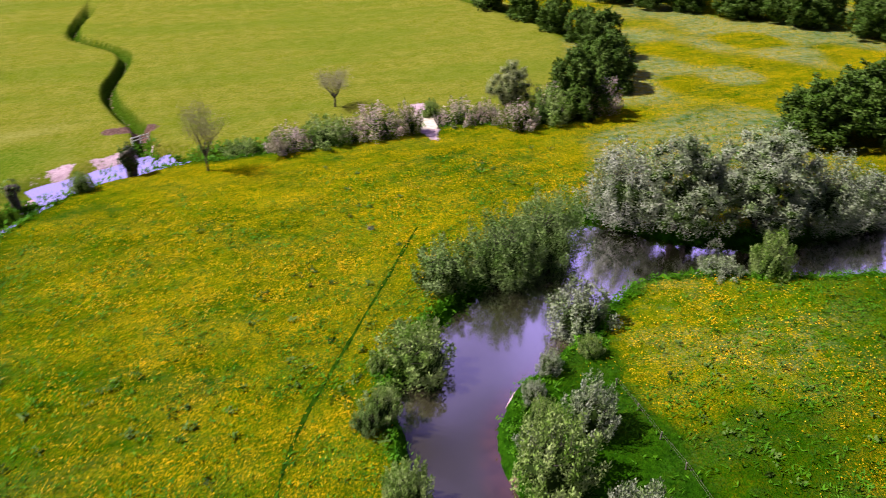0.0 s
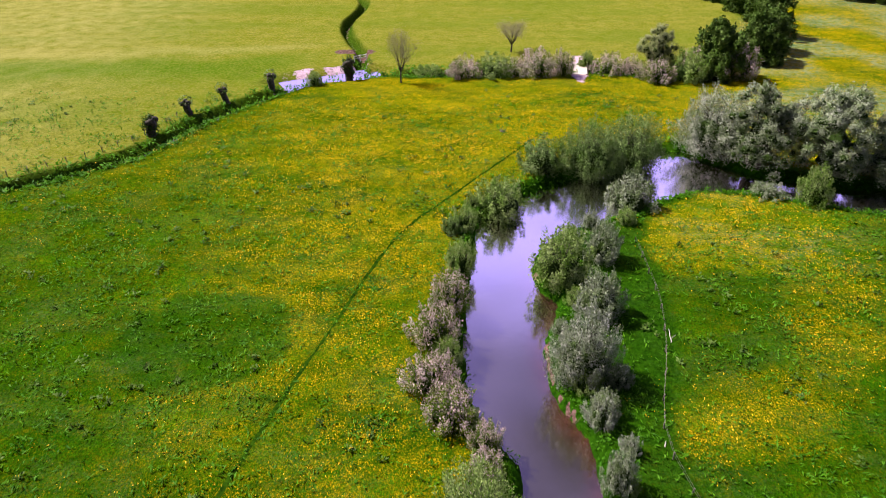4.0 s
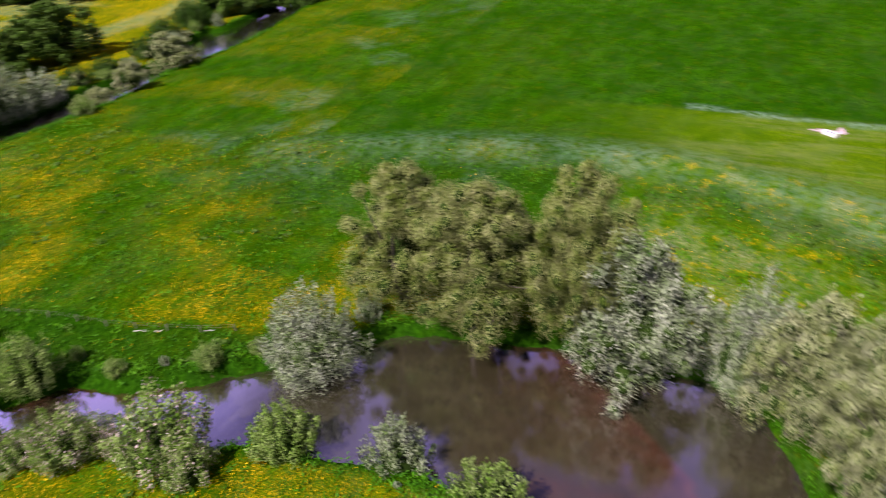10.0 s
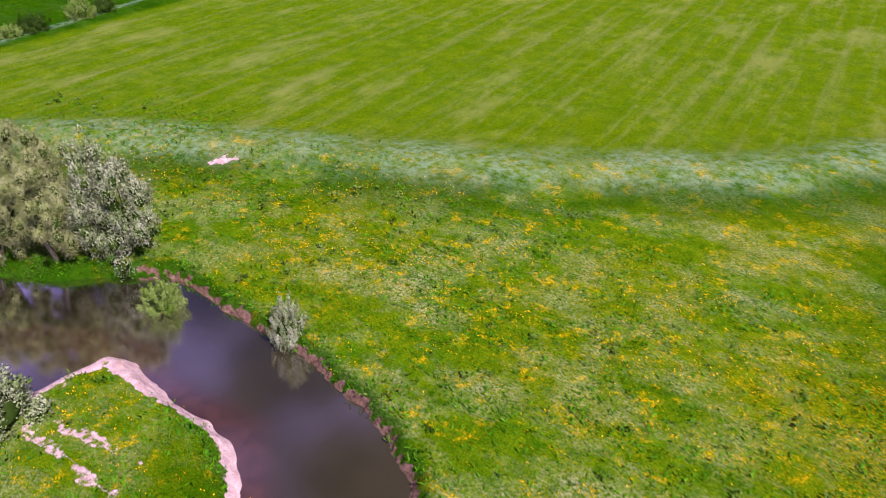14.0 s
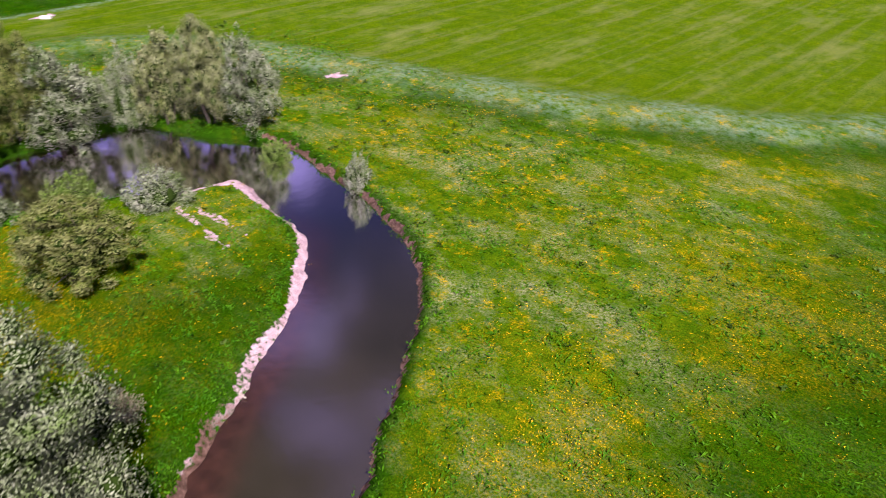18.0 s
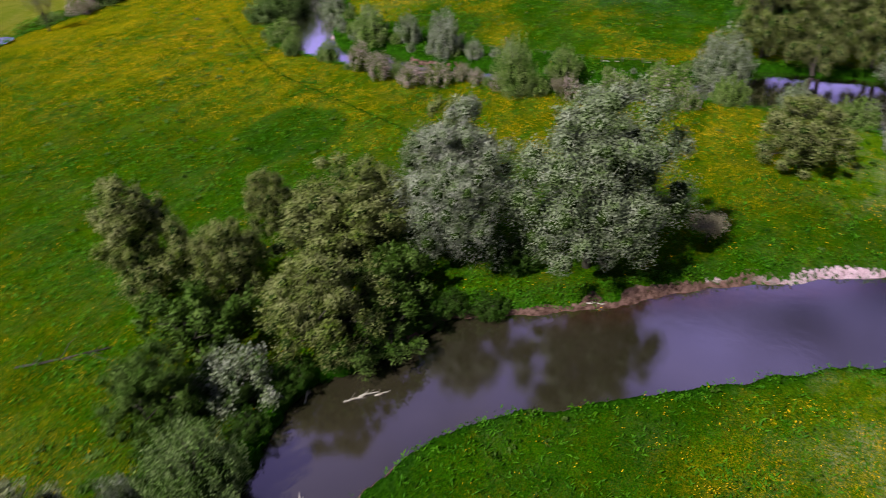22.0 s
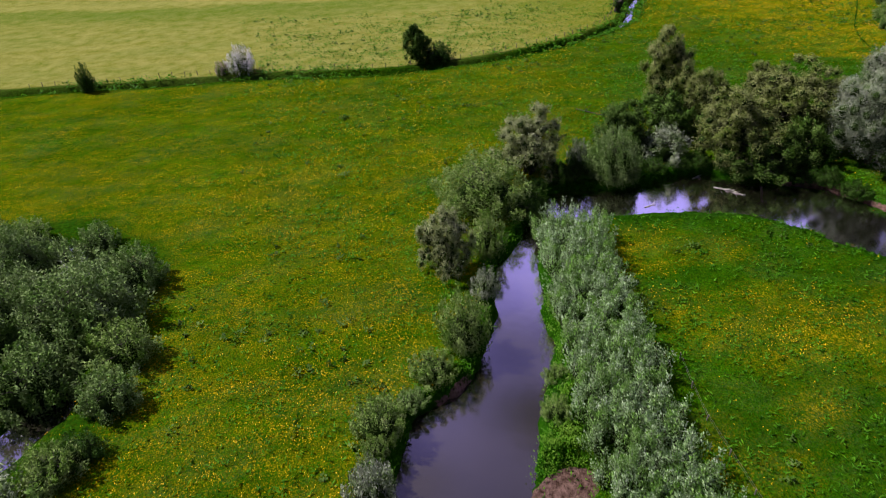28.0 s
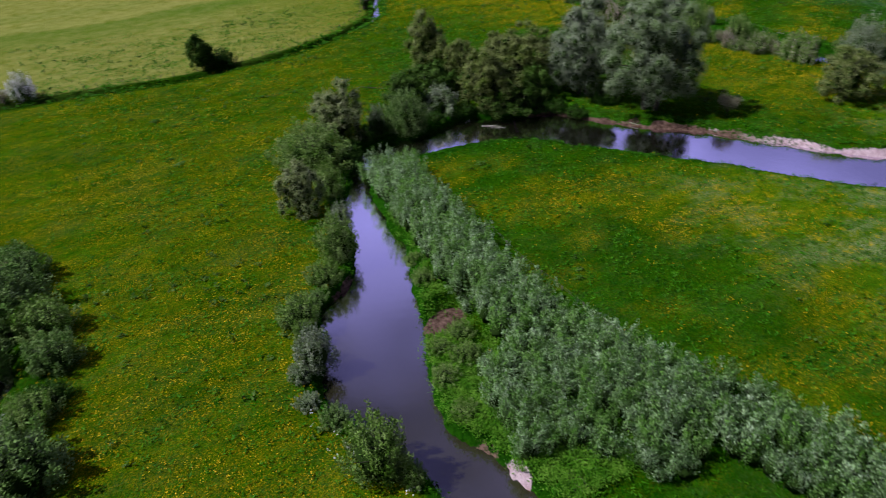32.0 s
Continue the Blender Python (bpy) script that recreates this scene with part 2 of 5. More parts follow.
# mown field with straw-coloured lines
mown = g.mix(g.ramp(n_mid, 0.35, 0.7), (0.075, 0.145, 0.0005), (0.135, 0.205, 0.001))
mown = g.mix(g.ramp(g.noise(0.16, 5, 0.6, (2.2, 0.09, 1)), 0.50, 0.70, (0, 0, 0), (0.42, 0.42, 0.42)), mown, (0.28, 0.27, 0.11))
mown = g.mix(g.ramp(n_small, 0.48, 0.66, (0, 0, 0), (0.6, 0.6, 0.6)), mown, (0.026, 0.085, 0.001))
mown = g.mix(g.ramp(n_fine, 0.40, 0.6, (0.6, 0.6, 0.6), (0, 0, 0)), mown, (0.030, 0.082, 0.0008))
mown = g.mix(g.ramp(g.noise(0.09, 5, 0.7, (1.0, 0.35, 1)), 0.52, 0.68, (0, 0, 0), (0.4, 0.4, 0.4)), mown, (0.27, 0.27, 0.10))
col = g.mix(g.attr("mown"), col, mown)
# seeding grass heads, straw and lilac
seed_base = g.mix(g.ramp(g.noise(0.55, 5, 0.7), 0.36, 0.62), (0.028, 0.105, 0.0006), (0.115, 0.20, 0.002))
seed_base = g.mix(g.ramp(n_fine, 0.38, 0.52, (0.7, 0.7, 0.7), (0, 0, 0)), seed_base, (0.03, 0.085, 0.001))
col = g.mix(g.math("MINIMUM", g.math("MULTIPLY", g.attr("seedy"), 0.8), 0.85), col, seed_base)
straw = g.math("MULTIPLY", g.ramp(g.noise(0.09, 6, 0.75, (1.0, 1.4, 1)), 0.46, 0.66), g.ramp(g.noise(3.2, 4, 0.75), 0.42, 0.62))
col = g.mix(g.math("MULTIPLY", g.math("MULTIPLY", g.attr("seedy"), straw), 0.8), col, (0.34, 0.34, 0.19))
lush = g.math("MULTIPLY", g.attr("seedy"), g.ramp(g.noise(1.1, 3, 0.7), 0.60, 0.66, (0, 0, 0), (0.75, 0.75, 0.75)))
col = g.mix(lush, col, (0.014, 0.07, 0.001))
gold = g.math("MULTIPLY", g.attr("seedy"), g.math("MULTIPLY", g.ramp(g.noise(0.3, 5, 0.8), 0.55, 0.66), g.ramp(g.noise(4.6, 3, 0.8), 0.45, 0.56)))
col = g.mix(g.math("MINIMUM", gold, 0.9), col, (0.56, 0.36, 0.001))
# buttercups: drifts, clumps and single heads
drift = g.math("ADD", g.math("MULTIPLY", n_big, 0.3), g.math("ADD", g.math("MULTIPLY", g.noise(0.11, 5, 0.7, (0.6, 1.6, 1)), 0.4), g.math("MULTIPLY", g.noise(0.6, 4, 0.65), 0.3)))
speck = g.ramp(g.noise(5.2, 3, 0.8), 0.48, 0.60)
col = g.mix(g.math("MINIMUM", g.math("MULTIPLY", g.math("MULTIPLY", g.ramp(drift, 0.38, 0.60), g.attr("butter")), 0.42), 0.5), col, (0.11, 0.165, 0.0003))
bloom = g.math("MULTIPLY", g.math("MULTIPLY", g.ramp(drift, 0.40, 0.60), speck), g.attr("butter"))
col = g.mix(g.math("MINIMUM", bloom, 1.0), col, (0.37, 0.255, 0.0005))
heads = g.math("MULTIPLY", g.ramp(g.noise(4.4, 3, 0.9), 0.55, 0.61), g.ramp(g.noise(0.2, 5, 0.75, (0.7, 1.4, 1)), 0.40, 0.64))
col = g.mix(g.math("MULTIPLY", heads, g.math("MINIMUM", g.math("MULTIPLY", g.attr("butter"), 1.45), 1.0)), col, (0.74, 0.42, 0.001))
col = g.mix(g.attr("weed"), col, g.mix(g.ramp(n_small, 0.35, 0.7), (0.006, 0.030, 0.001), (0.024, 0.09, 0.002)))
pale = g.math("MULTIPLY", g.attr("silver"), g.ramp(g.noise(0.7, 6, 0.75, (1, 1, 1)), 0.40, 0.60))
col = g.mix(pale, col, (0.21, 0.31, 0.22))
# trodden track: the shade in its groove is painted as a darker green
col = g.mix(g.math("MULTIPLY", g.attr("track"), 0.7), col, (0.012, 0.035, 0.002))
sand = g.mix(g.ramp(g.noise(1.0, 6, 0.7), 0.35, 0.7), (0.46, 0.29, 0.34), (0.80, 0.60, 0.68))
sand = g.mix(g.ramp(g.noise(9.0, 3), 0.45, 0.65, (0, 0, 0), (0.35, 0.35, 0.35)), sand, (0.2, 0.14, 0.1))
sand_edge = g.ramp(g.math("ADD", g.attr("sand"), g.math("MULTIPLY", g.math("SUBTRACT", n_small, 0.5), 1.1)), 0.42, 0.55)
col = g.mix(sand_edge, col, sand)
soil = g.mix(g.ramp(g.noise(1.6, 6, 0.7), 0.35, 0.7), (0.045, 0.024, 0.016), (0.25, 0.15, 0.125))
soil_edge = g.ramp(g.math("ADD", g.attr("soil"), g.math("MULTIPLY", g.math("SUBTRACT", n_small, 0.5), 0.9)), 0.5, 0.62)
col = g.mix(soil_edge, col, soil)
g.color(col)
g.bump(g.math("ADD", n_small, g.math("MULTIPLY", n_fine, 0.6)), 0.9, 0.35)
GROUND = g.m

wm = Mat("muddy_river_water", 0.06)
mud = wm.mix(wm.ramp(wm.noise(0.09, 3), 0.35, 0.7), (0.023, 0.020, 0.010), (0.036, 0.030, 0.018))
mud = wm.mix(wm.attr("shallow"), mud, wm.mix(wm.ramp(wm.noise(0.6, 4), 0.35, 0.7), (0.036, 0.014, 0.008), (0.075, 0.029, 0.018)))
wm.color(mud)
wm.b.inputs["IOR"].default_value = 1.33
wm.b.inputs["Specular IOR Level"].default_value = 0.0
ripple = wm.node("ShaderNodeBump", Strength=0.10, Distance=0.05)
wm.link(wm.noise(0.9, 3, 0.5), ripple.inputs["Height"])
gloss = wm.node("ShaderNodeBsdfGlossy", Roughness=0.1, Color=(0.92, 0.86, 1.0, 1))
wm.link(ripple.outputs["Normal"], gloss.inputs["Normal"])
lw = wm.node("ShaderNodeLayerWeight", Blend=0.5)
share = wm.math("MINIMUM", 0.9, wm.math("ADD", 0.05, wm.math("MULTIPLY", 7.6, wm.math("POWER", lw.outputs["Facing"], 3.1))))
w_two = wm.t.nodes.new("ShaderNodeMixShader")
wm.link(share, w_two.inputs["Fac"])
wm.link(wm.b.outputs["BSDF"], w_two.inputs[1])
wm.link(gloss.outputs["BSDF"], w_two.inputs[2])
wm.link(w_two.outputs["Shader"], wm.t.nodes["Material Output"].inputs["Surface"])
WATER = wm.m

# ---- ground plan ----


def spline(pts, step=1.0):
    """A smooth curve through plan points, sampled about every step metres."""
    p = np.array(pts, float)
    p = np.vstack([2 * p[0] - p[1], p, 2 * p[-1] - p[-2]])
    out = []
    for i in range(1, len(p) - 2):
        n = max(2, int(np.linalg.norm(p[i + 1] - p[i]) / step))
        for s in np.linspace(0, 1, n, endpoint=False):
            a, b, c, d = p[i - 1], p[i], p[i + 1], p[i + 2]
            out.append(0.5 * (2 * b + (c - a) * s + (2 * a - 5 * b + 4 * c - d) * s**2 + (3 * b - a - 3 * c + d) * s**3))
    return np.array(out + [p[-2]])


# the river's bank on the buttercup meadow's side, going downstream
BANK_A = spline([(230, 118), (160, 106), (144, 109), (117, 100.5), (89, 103), (67, 103.5), (52, 110), (44.6, 118), (38, 117), (25, 108.7),
                 (13.5, 101), (8, 94.5), (4.8, 90), (4.1, 83), (3.2, 73), (2.5, 64), (2.5, 54.7), (5, 48), (7.4, 43), (5.7, 35), (8, 26), (10, 17),
                 (11.4, 7.6), (14.6, 3), (15.3, -4), (15.7, -9), (16.2, -16.5), (14.2, -21.2), (12.8, -26.8), (9, -34), (8, -38), (6.5, -42.5)], 1.0)
BANK_A2 = spline([(6.5, -42.5), (3.5, -42.8), (-3.6, -41.4), (-13.5, -40.2), (-22.5, -32.5), (-29.5, -22), (-35.6, -12.4), (-40.4, -6),
                  (-46, 0), (-53, 10), (-56.5, 15.5), (-62, 18), (-68.5, 21), (-74, 24.3), (-86, 22), (-97, 23.2), (-101.5, 19.5), (-106, 11),
                  (-109, 6), (-111.5, 2), (-113.5, -9), (-118.7, -19), (-124.5, -23.2), (-126.4, -29), (-127.5, -33), (-129.7, -37), (-129.3, -43),
                  (-127, -48.5), (-125, -53.5), (-124.6, -58), (-124, -70), (-127, -95), (-135, -130)], 1.0)
# the far bank
BANK_B = spline([(230, 104), (146, 91), (114, 92.5), (87, 90.5), (67, 93.4), (50, 99.6), (41, 100.5), (36.8, 98.6), (26.8, 92.4), (15.9, 86),
                 (12, 77), (14.4, 70.5), (12, 63), (11.8, 57), (13, 51.4), (14.8, 46.5), (14.3, 40), (11.5, 34.5), (10.6, 30.3), (15, 27),
                 (16.3, 21), (19.6, 14.2), (24, 8.4), (30, 0), (35, -5.5), (37.6, -18), (38, -30), (36.5, -41), (30, -45), (25, -47.3)], 1.0)
BANK_B2 = spline([(25, -47.3), (21, -50), (16, -54.2), (11.5, -55.5), (5.6, -54.8), (-3, -54), (-10.3, -53), (-18, -51), (-23.8, -49), (-33.8, -41.4),
                  (-42.2, -29.4), (-45.2, -24.9), (-50.7, -17.1), (-56.2, -10.4), (-63.8, 0), (-67.4, 4.6), (-72.6, 8.5), (-79, 11.1), (-90, 12.4), (-96, 11.7),
                  (-103.4, 7.5), (-105, 3), (-106.8, -8), (-107.2, -14.5), (-110, -22), (-112.5, -29), (-114, -34), (-117.5, -42), (-119.5, -50),
                  (-118, -55), (-116.5, -61), (-115, -75), (-117, -95), (-124, -130)], 1.0)
RIVER = np.vstack([BANK_A, BANK_A2, BANK_B2[::-1], BANK_B[::-1]])
BACKWATER = spline([(-225, 8), (-195, 17), (-178, 19.5), (-170, 15), (-165, 9), (-167, 1), (-166, -9), (-165.5, -17), (-170, -23), (-180, -34), (-200, -50)], 2.0)
DITCH = spline([(-330, 96), (-250, 97), (-213, 95), (-175, 92.5), (-150, 91), (-125, 87), (-104, 89), (-87, 93), (-72, 100.5), (-56, 113), (-47, 132), (-37, 146),
                (-30, 155), (-20, 160), (-8, 160), (10, 160), (33, 163), (60, 158), (75, 168), (92, 195), (93, 235), (80, 290)], 2.0)
POOL = spline([(-37, 154), (-30, 157.5), (-22, 160.5), (-15, 162.5)], 1.5)
DITCH_N = spline([(-20, 164), (-21, 178), (-24, 187), (-28, 205), (-26, 236), (-40, 262), (-38, 300)], 2.0)
TRACK = spline([(18, 123), (6.3, 105.5), (-4, 90), (-8.5, 80), (-13, 64.5), (-17, 51), (-20.3, 38), (-21.5, 25), (-21.5, 10), (-20, -2)], 1.5)
TRACK_N = spline([(33, 178), (30, 196), (22, 225), (10, 260), (5, 300)], 3.0)
TERRACE = spline([(74, 34), (82, 16), (86, -3), (87, -27), (80, -50), (68, -66), (52, -76), (33, -84.5), (17, -90.5), (2, -97), (-11, -102), (-33, -115), (-48, -124), (-61, -138),
                  (-90, -160), (-130, -190)], 3.0)
SCARS = np.vstack([np.linspace((3.5, -31), (-9.5, -30.5), 9), np.linspace((1.8, -33), (-9, -34), 9)])
FIELD_EDGE = spline([(116, -30), (113.5, -50), (113, -68), (116.5, -84), (119, -96), (120, -112), (123, -132), (127, -160)], 3.0)
RING_C, RING_R = (-27.5, 62.5), (11.0, 10.0)


TURF = BANK_B2[(BANK_B2[:, 0] > -98) & (BANK_B2[:, 0] < 8)]


def line_dist(x, y, pts):
    """Distance of plan points from a run of straight pieces, and where along it."""
    best = np.full(x.shape, 1e9)
    for lo in range(0, len(pts) - 1, 40):
        some = pts[lo : lo + 41]
        near = (x > some[:, 0].min() - 40) & (x < some[:, 0].max() + 40) & (y > some[:, 1].min() - 40) & (y < some[:, 1].max() + 40)
        if not near.any():
            continue
        px, py, b = x[near], y[near], best[near]
        for a, c in zip(some[:-1], some[1:]):
            v = c - a
            s = np.clip(((px - a[0]) * v[0] + (py - a[1]) * v[1]) / max(v @ v, 1e-9), 0, 1)
            b = np.minimum(b, (px - a[0] - s * v[0]) ** 2 + (py - a[1] - s * v[1]) ** 2)
        best[near] = b
    return np.sqrt(best)


def inside(x, y, poly):
    hit = np.zeros(x.shape, bool)
    for a, c in zip(poly, np.roll(poly, -1, 0)):
        if a[1] == c[1]:
            continue
        rows = (a[1] > y) != (c[1] > y)
        if rows.any():
            hit[rows] ^= x[rows] < (c[0] - a[0]) * (y[rows] - a[1]) / (c[1] - a[1]) + a[0]
    return hit


_rng = np.random.RandomState(4)
_grids = [_rng.rand(64, 64) for _ in range(4)]


def rough(x, y, size, k=0):
    """Smooth random relief from -1 to 1 with lumps of the given size."""
    u, v = x / size, y / size
    i, j = np.floor(u).astype(int), np.floor(v).astype(int)
    fu, fv = u - i, v - j
    fu, fv = fu * fu * (3 - 2 * fu), fv * fv * (3 - 2 * fv)
    G = _grids[k]
    a = G[i % 64, j % 64] * (1 - fu) + G[(i + 1) % 64, j % 64] * fu
    b = G[i % 64, (j + 1) % 64] * (1 - fu) + G[(i + 1) % 64, (j + 1) % 64] * fu
    return 2 * (a * (1 - fv) + b * fv) - 1


def step01(v, lo, hi):
    s = np.clip((v - lo) / (hi - lo), 0, 1)
    return s * s * (3 - 2 * s)


WATER_Z = -1.5


def land(x, y):
    """Height and zone masks of the ground at plan points."""
    x, y = np.asarray(x, float), np.asarray(y, float)
    dr = np.minimum(np.minimum(line_dist(x, y, BANK_A), line_dist(x, y, BANK_A2)), np.minimum(line_dist(x, y, BANK_B), line_dist(x, y, BANK_B2)))
    da2 = line_dist(x, y, BANK_A2[: int(len(BANK_A2) * 0.36)])
    wet = inside(x, y, RIVER)
    d = np.where(wet, -dr, dr) + 0.35 * rough(x, y, 2.3) + 0.2 * rough(x, y, 0.9, 1)
    # the inner shore of the bend is a low beach
    beach = step01(-da2, -6, -3.5) * (x < 9) * (x > -62)
    nose = step01(-np.hypot(x - 6, y + 37), -13, -8) * step01(-y, 26, 31)
    beach = np.maximum(beach, nose)
    bw = 0.9 + 0.35 * rough(x, y, 6, 2) + 1.3 * beach
    z = WATER_Z - 0.1 + (1.6 + 0.15 * rough(x, y, 4, 3)) * step01(d, -0.25, bw)
    z = np.where(d < 0, WATER_Z - 0.1 - np.minimum(1.3, -d * 0.35), z)
    bk = line_dist(x, y, BACKWATER) - 2.6 + 0.9 * rough(x, y, 4)
    z = np.minimum(z, WATER_Z - 0.4 + 1.9 * step01(bk, -0.8, 1.8))
    dd = line_dist(x, y, DITCH)
    z = np.minimum(z, -1.75 + 1.75 * step01(dd, 0.8, 2.3 + 0.5 * rough(x, y, 3)))
    pl = line_dist(x, y, POOL) - 2.4 + 0.7 * rough(x, y, 3, 1)
    z = np.minimum(z, -1.7 + 1.7 * step01(pl, -0.8, 3.5))
    dn = line_dist(x, y, DITCH_N)
    z = np.minimum(z, -2.1 + 2.1 * step01(dn, 0.9, 1.7))
    te = line_dist(x, y, TERRACE)
    z += 1.3 * np.exp(-((te / 7.0) ** 2))
    dry = step01(d, 0.3, 3)
    tr = line_dist(x, y, TRACK) + 0.15 * rough(x, y, 1.5)
    z -= 0.05 * step01(-tr, -0.9, -0.3)
    z += dry * (0.10 * rough(x, y, 7) + 0.06 * rough(x, y, 2.1, 1) + 0.05 * rough(x, y, 1.0, 2))
    # zones
    ditch_y = np.interp(x, [-400, -213, -150, -104, -72, -56, -47, -37, -28, 0, 60, 75, 92, 100], [96, 96, 91, 89, 101, 113, 133, 146, 157, 160, 159, 168, 210, 400])
    north = step01(y - ditch_y, -0.5, 1.5)
    # outside the terrace lies the mown field
    beyond = step01(np.where(inside(x, y, OUTFIELD), te, -te), -1, 4)
    mown = beyond * step01(-y + 0.25 * x + 5 * rough(x, y, 15, 2), 22, 78) * (1 - step01(x, 112, 116))
    mown = np.maximum(mown, 0.75 * step01(-np.hypot((x - 1) / 1.2, y + 34.5), -11, -6) * (d > 0.5))
    ring = np.hypot((x - RING_C[0]) / RING_R[0], (y - RING_C[1]) / RING_R[1]) + 0.07 * rough(x, y, 4) + 0.04 * rough(x, y, 1.5, 1)
    b_side = inside(x, y, FAR_SIDE)
    butter = np.where(b_side, (0.62 * step01(rough(x, y, 17, 3) + 0.5 * rough(x, y, 6, 2), -0.45, 0.35) + 0.1) * (0.4 + 0.6 * np.maximum(step01(y, -12, 4), step01(-x, 48, 66))) * (1 - 0.6 * step01(x, 46, 62)), 0.12 + 0.5 * step01(x, -40, -6) * step01(y, 20, 50) + 0.32 * step01(y, 50, 88) * (0.3 + 0.7 * step01(x, -48, -14)) + 0.5 * step01(x, -26, -12) * step01(y, -24, -8) * (1 - step01(y, 28, 46)) + 0.35 * step01(-x, 60, 100) + 0.30 * step01(y, 80, 120))
    butter *= 1 - 0.75 * step01(-ring, -1.0, -0.85) + 0.4 * np.exp(-(((ring - 1.03) / 0.08) ** 2))
    butter *= step01(d, 0.6, 3) * (1 - north) * (1 - 0.85 * beyond)
    far_gold = step01(x - 62 - (y - 158) * 0.45, 0, 6) * step01(y, 120, 135)
    butter = np.maximum(butter, 1.6 * far_gold)
    north = north * (1 - far_gold)
    rank = b_side * step01(-x + np.interp(y, [5, 12, 23, 35, 47, 60, 70, 84, 97], [33, 29, 26, 24.3, 23, 26, 28, 29, 33]) + 1.2 * rough(x, y, 4, 2), -1.0, 0.8) * step01(y, 4, 12) * step01(-y, -101, -92)
    butter *= (1 - 0.85 * rank) * (1 - 0.26 * step01(-x, 12, 44) * step01(y, 36, 56) * step01(-y, -112, -90))
    weed = np.maximum(step01(-np.minimum(d, 50), -2.2, -0.8) * (d > -0.5) * (1 - beach), step01(-dd, -4.2, -2.6))
    weed = np.maximum(weed, step01(-bk, -8.5, -4.0))
    weed = np.maximum(weed, 0.24 * step01(-ring, -1.02, -0.82))
    weed = np.maximum(weed, 0.8 * rank)
    butter = butter * (1 - 0.3 * step01(-x, 56, 70) * b_side)
    weed = np.maximum(weed, step01(-dn, -2.5, -1.2))
    weed = np.maximum(weed, 0.8 * step01(-te, -19, -9) * step01(te, 2, 7) * (1 - beyond) * step01(rough(x, y, 8, 1) + 0.5 * rough(x, y, 3, 2), -0.8, 0.1))
    silver = 0.62 * (1 - 0.6 * step01(y, -75, -45)) * np.exp(-(((te - 1) / 6.0) ** 4)) * (0.45 + 0.55 * step01(rough(x, y, 5, 3) + 0.5 * rough(x, y, 2, 1), -0.6, 0.2)) + 0.55 * step01(x, 50, 75) * step01(-y, -75, -50) * (1 - beyond) * b_side * step01(rough(x, y, 11, 2) + 0.6 * rough(x, y, 4, 1), 0.1, 0.9) * 0.4 + 0.7 * step01(-line_dist(x, y, FIELD_EDGE), -1.6, -0.6)
    silver = np.maximum(silver, 0.4 * far_gold * step01(rough(x, y, 14, 3), 0.1, 0.5))
    seedy = np.where(b_side, 0.1 + step01(-y, 12, 34) * (1 - beyond) * step01(x, -78, -50), 0.12 + 0.9 * step01(-np.hypot(x - 3, y + 31), -24, -9)) + 0.6 * step01(-np.hypot((x - 45) / 1.3, y - 88), -16, -6) + 0.5 * b_side * np.exp(-(((x + 18) / 20) ** 2) - ((y + 70) / 8) ** 2)
    sand = beach * step01(-d + 0.4 * rough(x, y, 4, 2) + 0.3 * rough(x, y, 1.2, 1), -1.5 - 1.3 * nose, -0.9 - 1.0 * nose) * (0.5 + 0.5 * step01(x, -32, -14)) * step01(x, -50, -40)
    sand = np.maximum(sand, step01(-np.hypot((x - 28), (y + 79.5) / 1.4) + 1.5 * rough(x, y, 1.4, 1), -2.2, -0.2) * 0.85)
    sand = np.maximum(sand, 0.85 * step01(-np.hypot((x - 109), (y + 53) / 1.7) + 1.6 * rough(x, y, 2, 1), -3.2, -0.6))
    sand = np.maximum(sand, 0.62 * step01(-np.abs(x - 31.5 - 0.15 * (y - 156)) + 0.8 * rough(x, y, 3, 1), -2.8, -1.0) * step01(-np.abs(y - 164), -13, -9))
    sand = np.maximum(sand, 0.9 * step01(-np.hypot((x - 17.3) - 0.7 * (y - 88.8), (y - 88.8) / 1.8) + 0.4 * rough(x, y, 2, 1), -1.8, -1.1) * (d > -0.9))
    sand = np.maximum(sand, 0.55 * step01(-np.abs(d - 0.15), -0.5, -0.2) * step01(-line_dist(x, y, TURF), -3, -2) * step01(rough(x, y, 3, 1) + 0.6 * rough(x, y, 1.1, 2), -0.5, 0.2))
    for px, py, r in ((-105.9, -63.1, 1.5), (-110.4, -62.3, 1.3), (-112.8, -64.1, 1.3), (-117.0, -59.8, 1.7)):
        sand = np.maximum(sand, 0.85 * step01(-np.hypot((x - px) / r, (y - py) / (1.3 * r)) + 0.25 * rough(x, y, 1.3, 1), -1.1, -0.6))
    pool_mud = 0.95 * step01(-pl, -5.0, -3) * (y > ditch_y - 1) * (x < -18) * (x > -38)
    scar = np.minimum(line_dist(x, y, SCARS[:9]), line_dist(x, y, SCARS[9:])) + 0.5 * rough(x, y, 1.7, 1)
    bare = 0.62 * step01(-scar, -0.9, -0.1)
    cut = np.clip(0.2 + b_side * step01(x, -60, -45) * step01(-y, 0, 12) * step01(-x, -22, -14) + 0.75 * b_side * step01(rough(x, y, 6, 2), -0.1, 0.25) * (y > 10) * (y < 78) * (x < 22) + 0.5 * step01(-line_dist(x, y, TURF), -3, -2) + 0.6 * step01(-x, 112, 120) * step01(rough(x, y, 5, 1), 0.0, 0.5), 0, 1)
    soil = np.where((d > -1.2) & (d < 0.5), 0.85, 0.0) * (1 - beach * 0.6) * cut
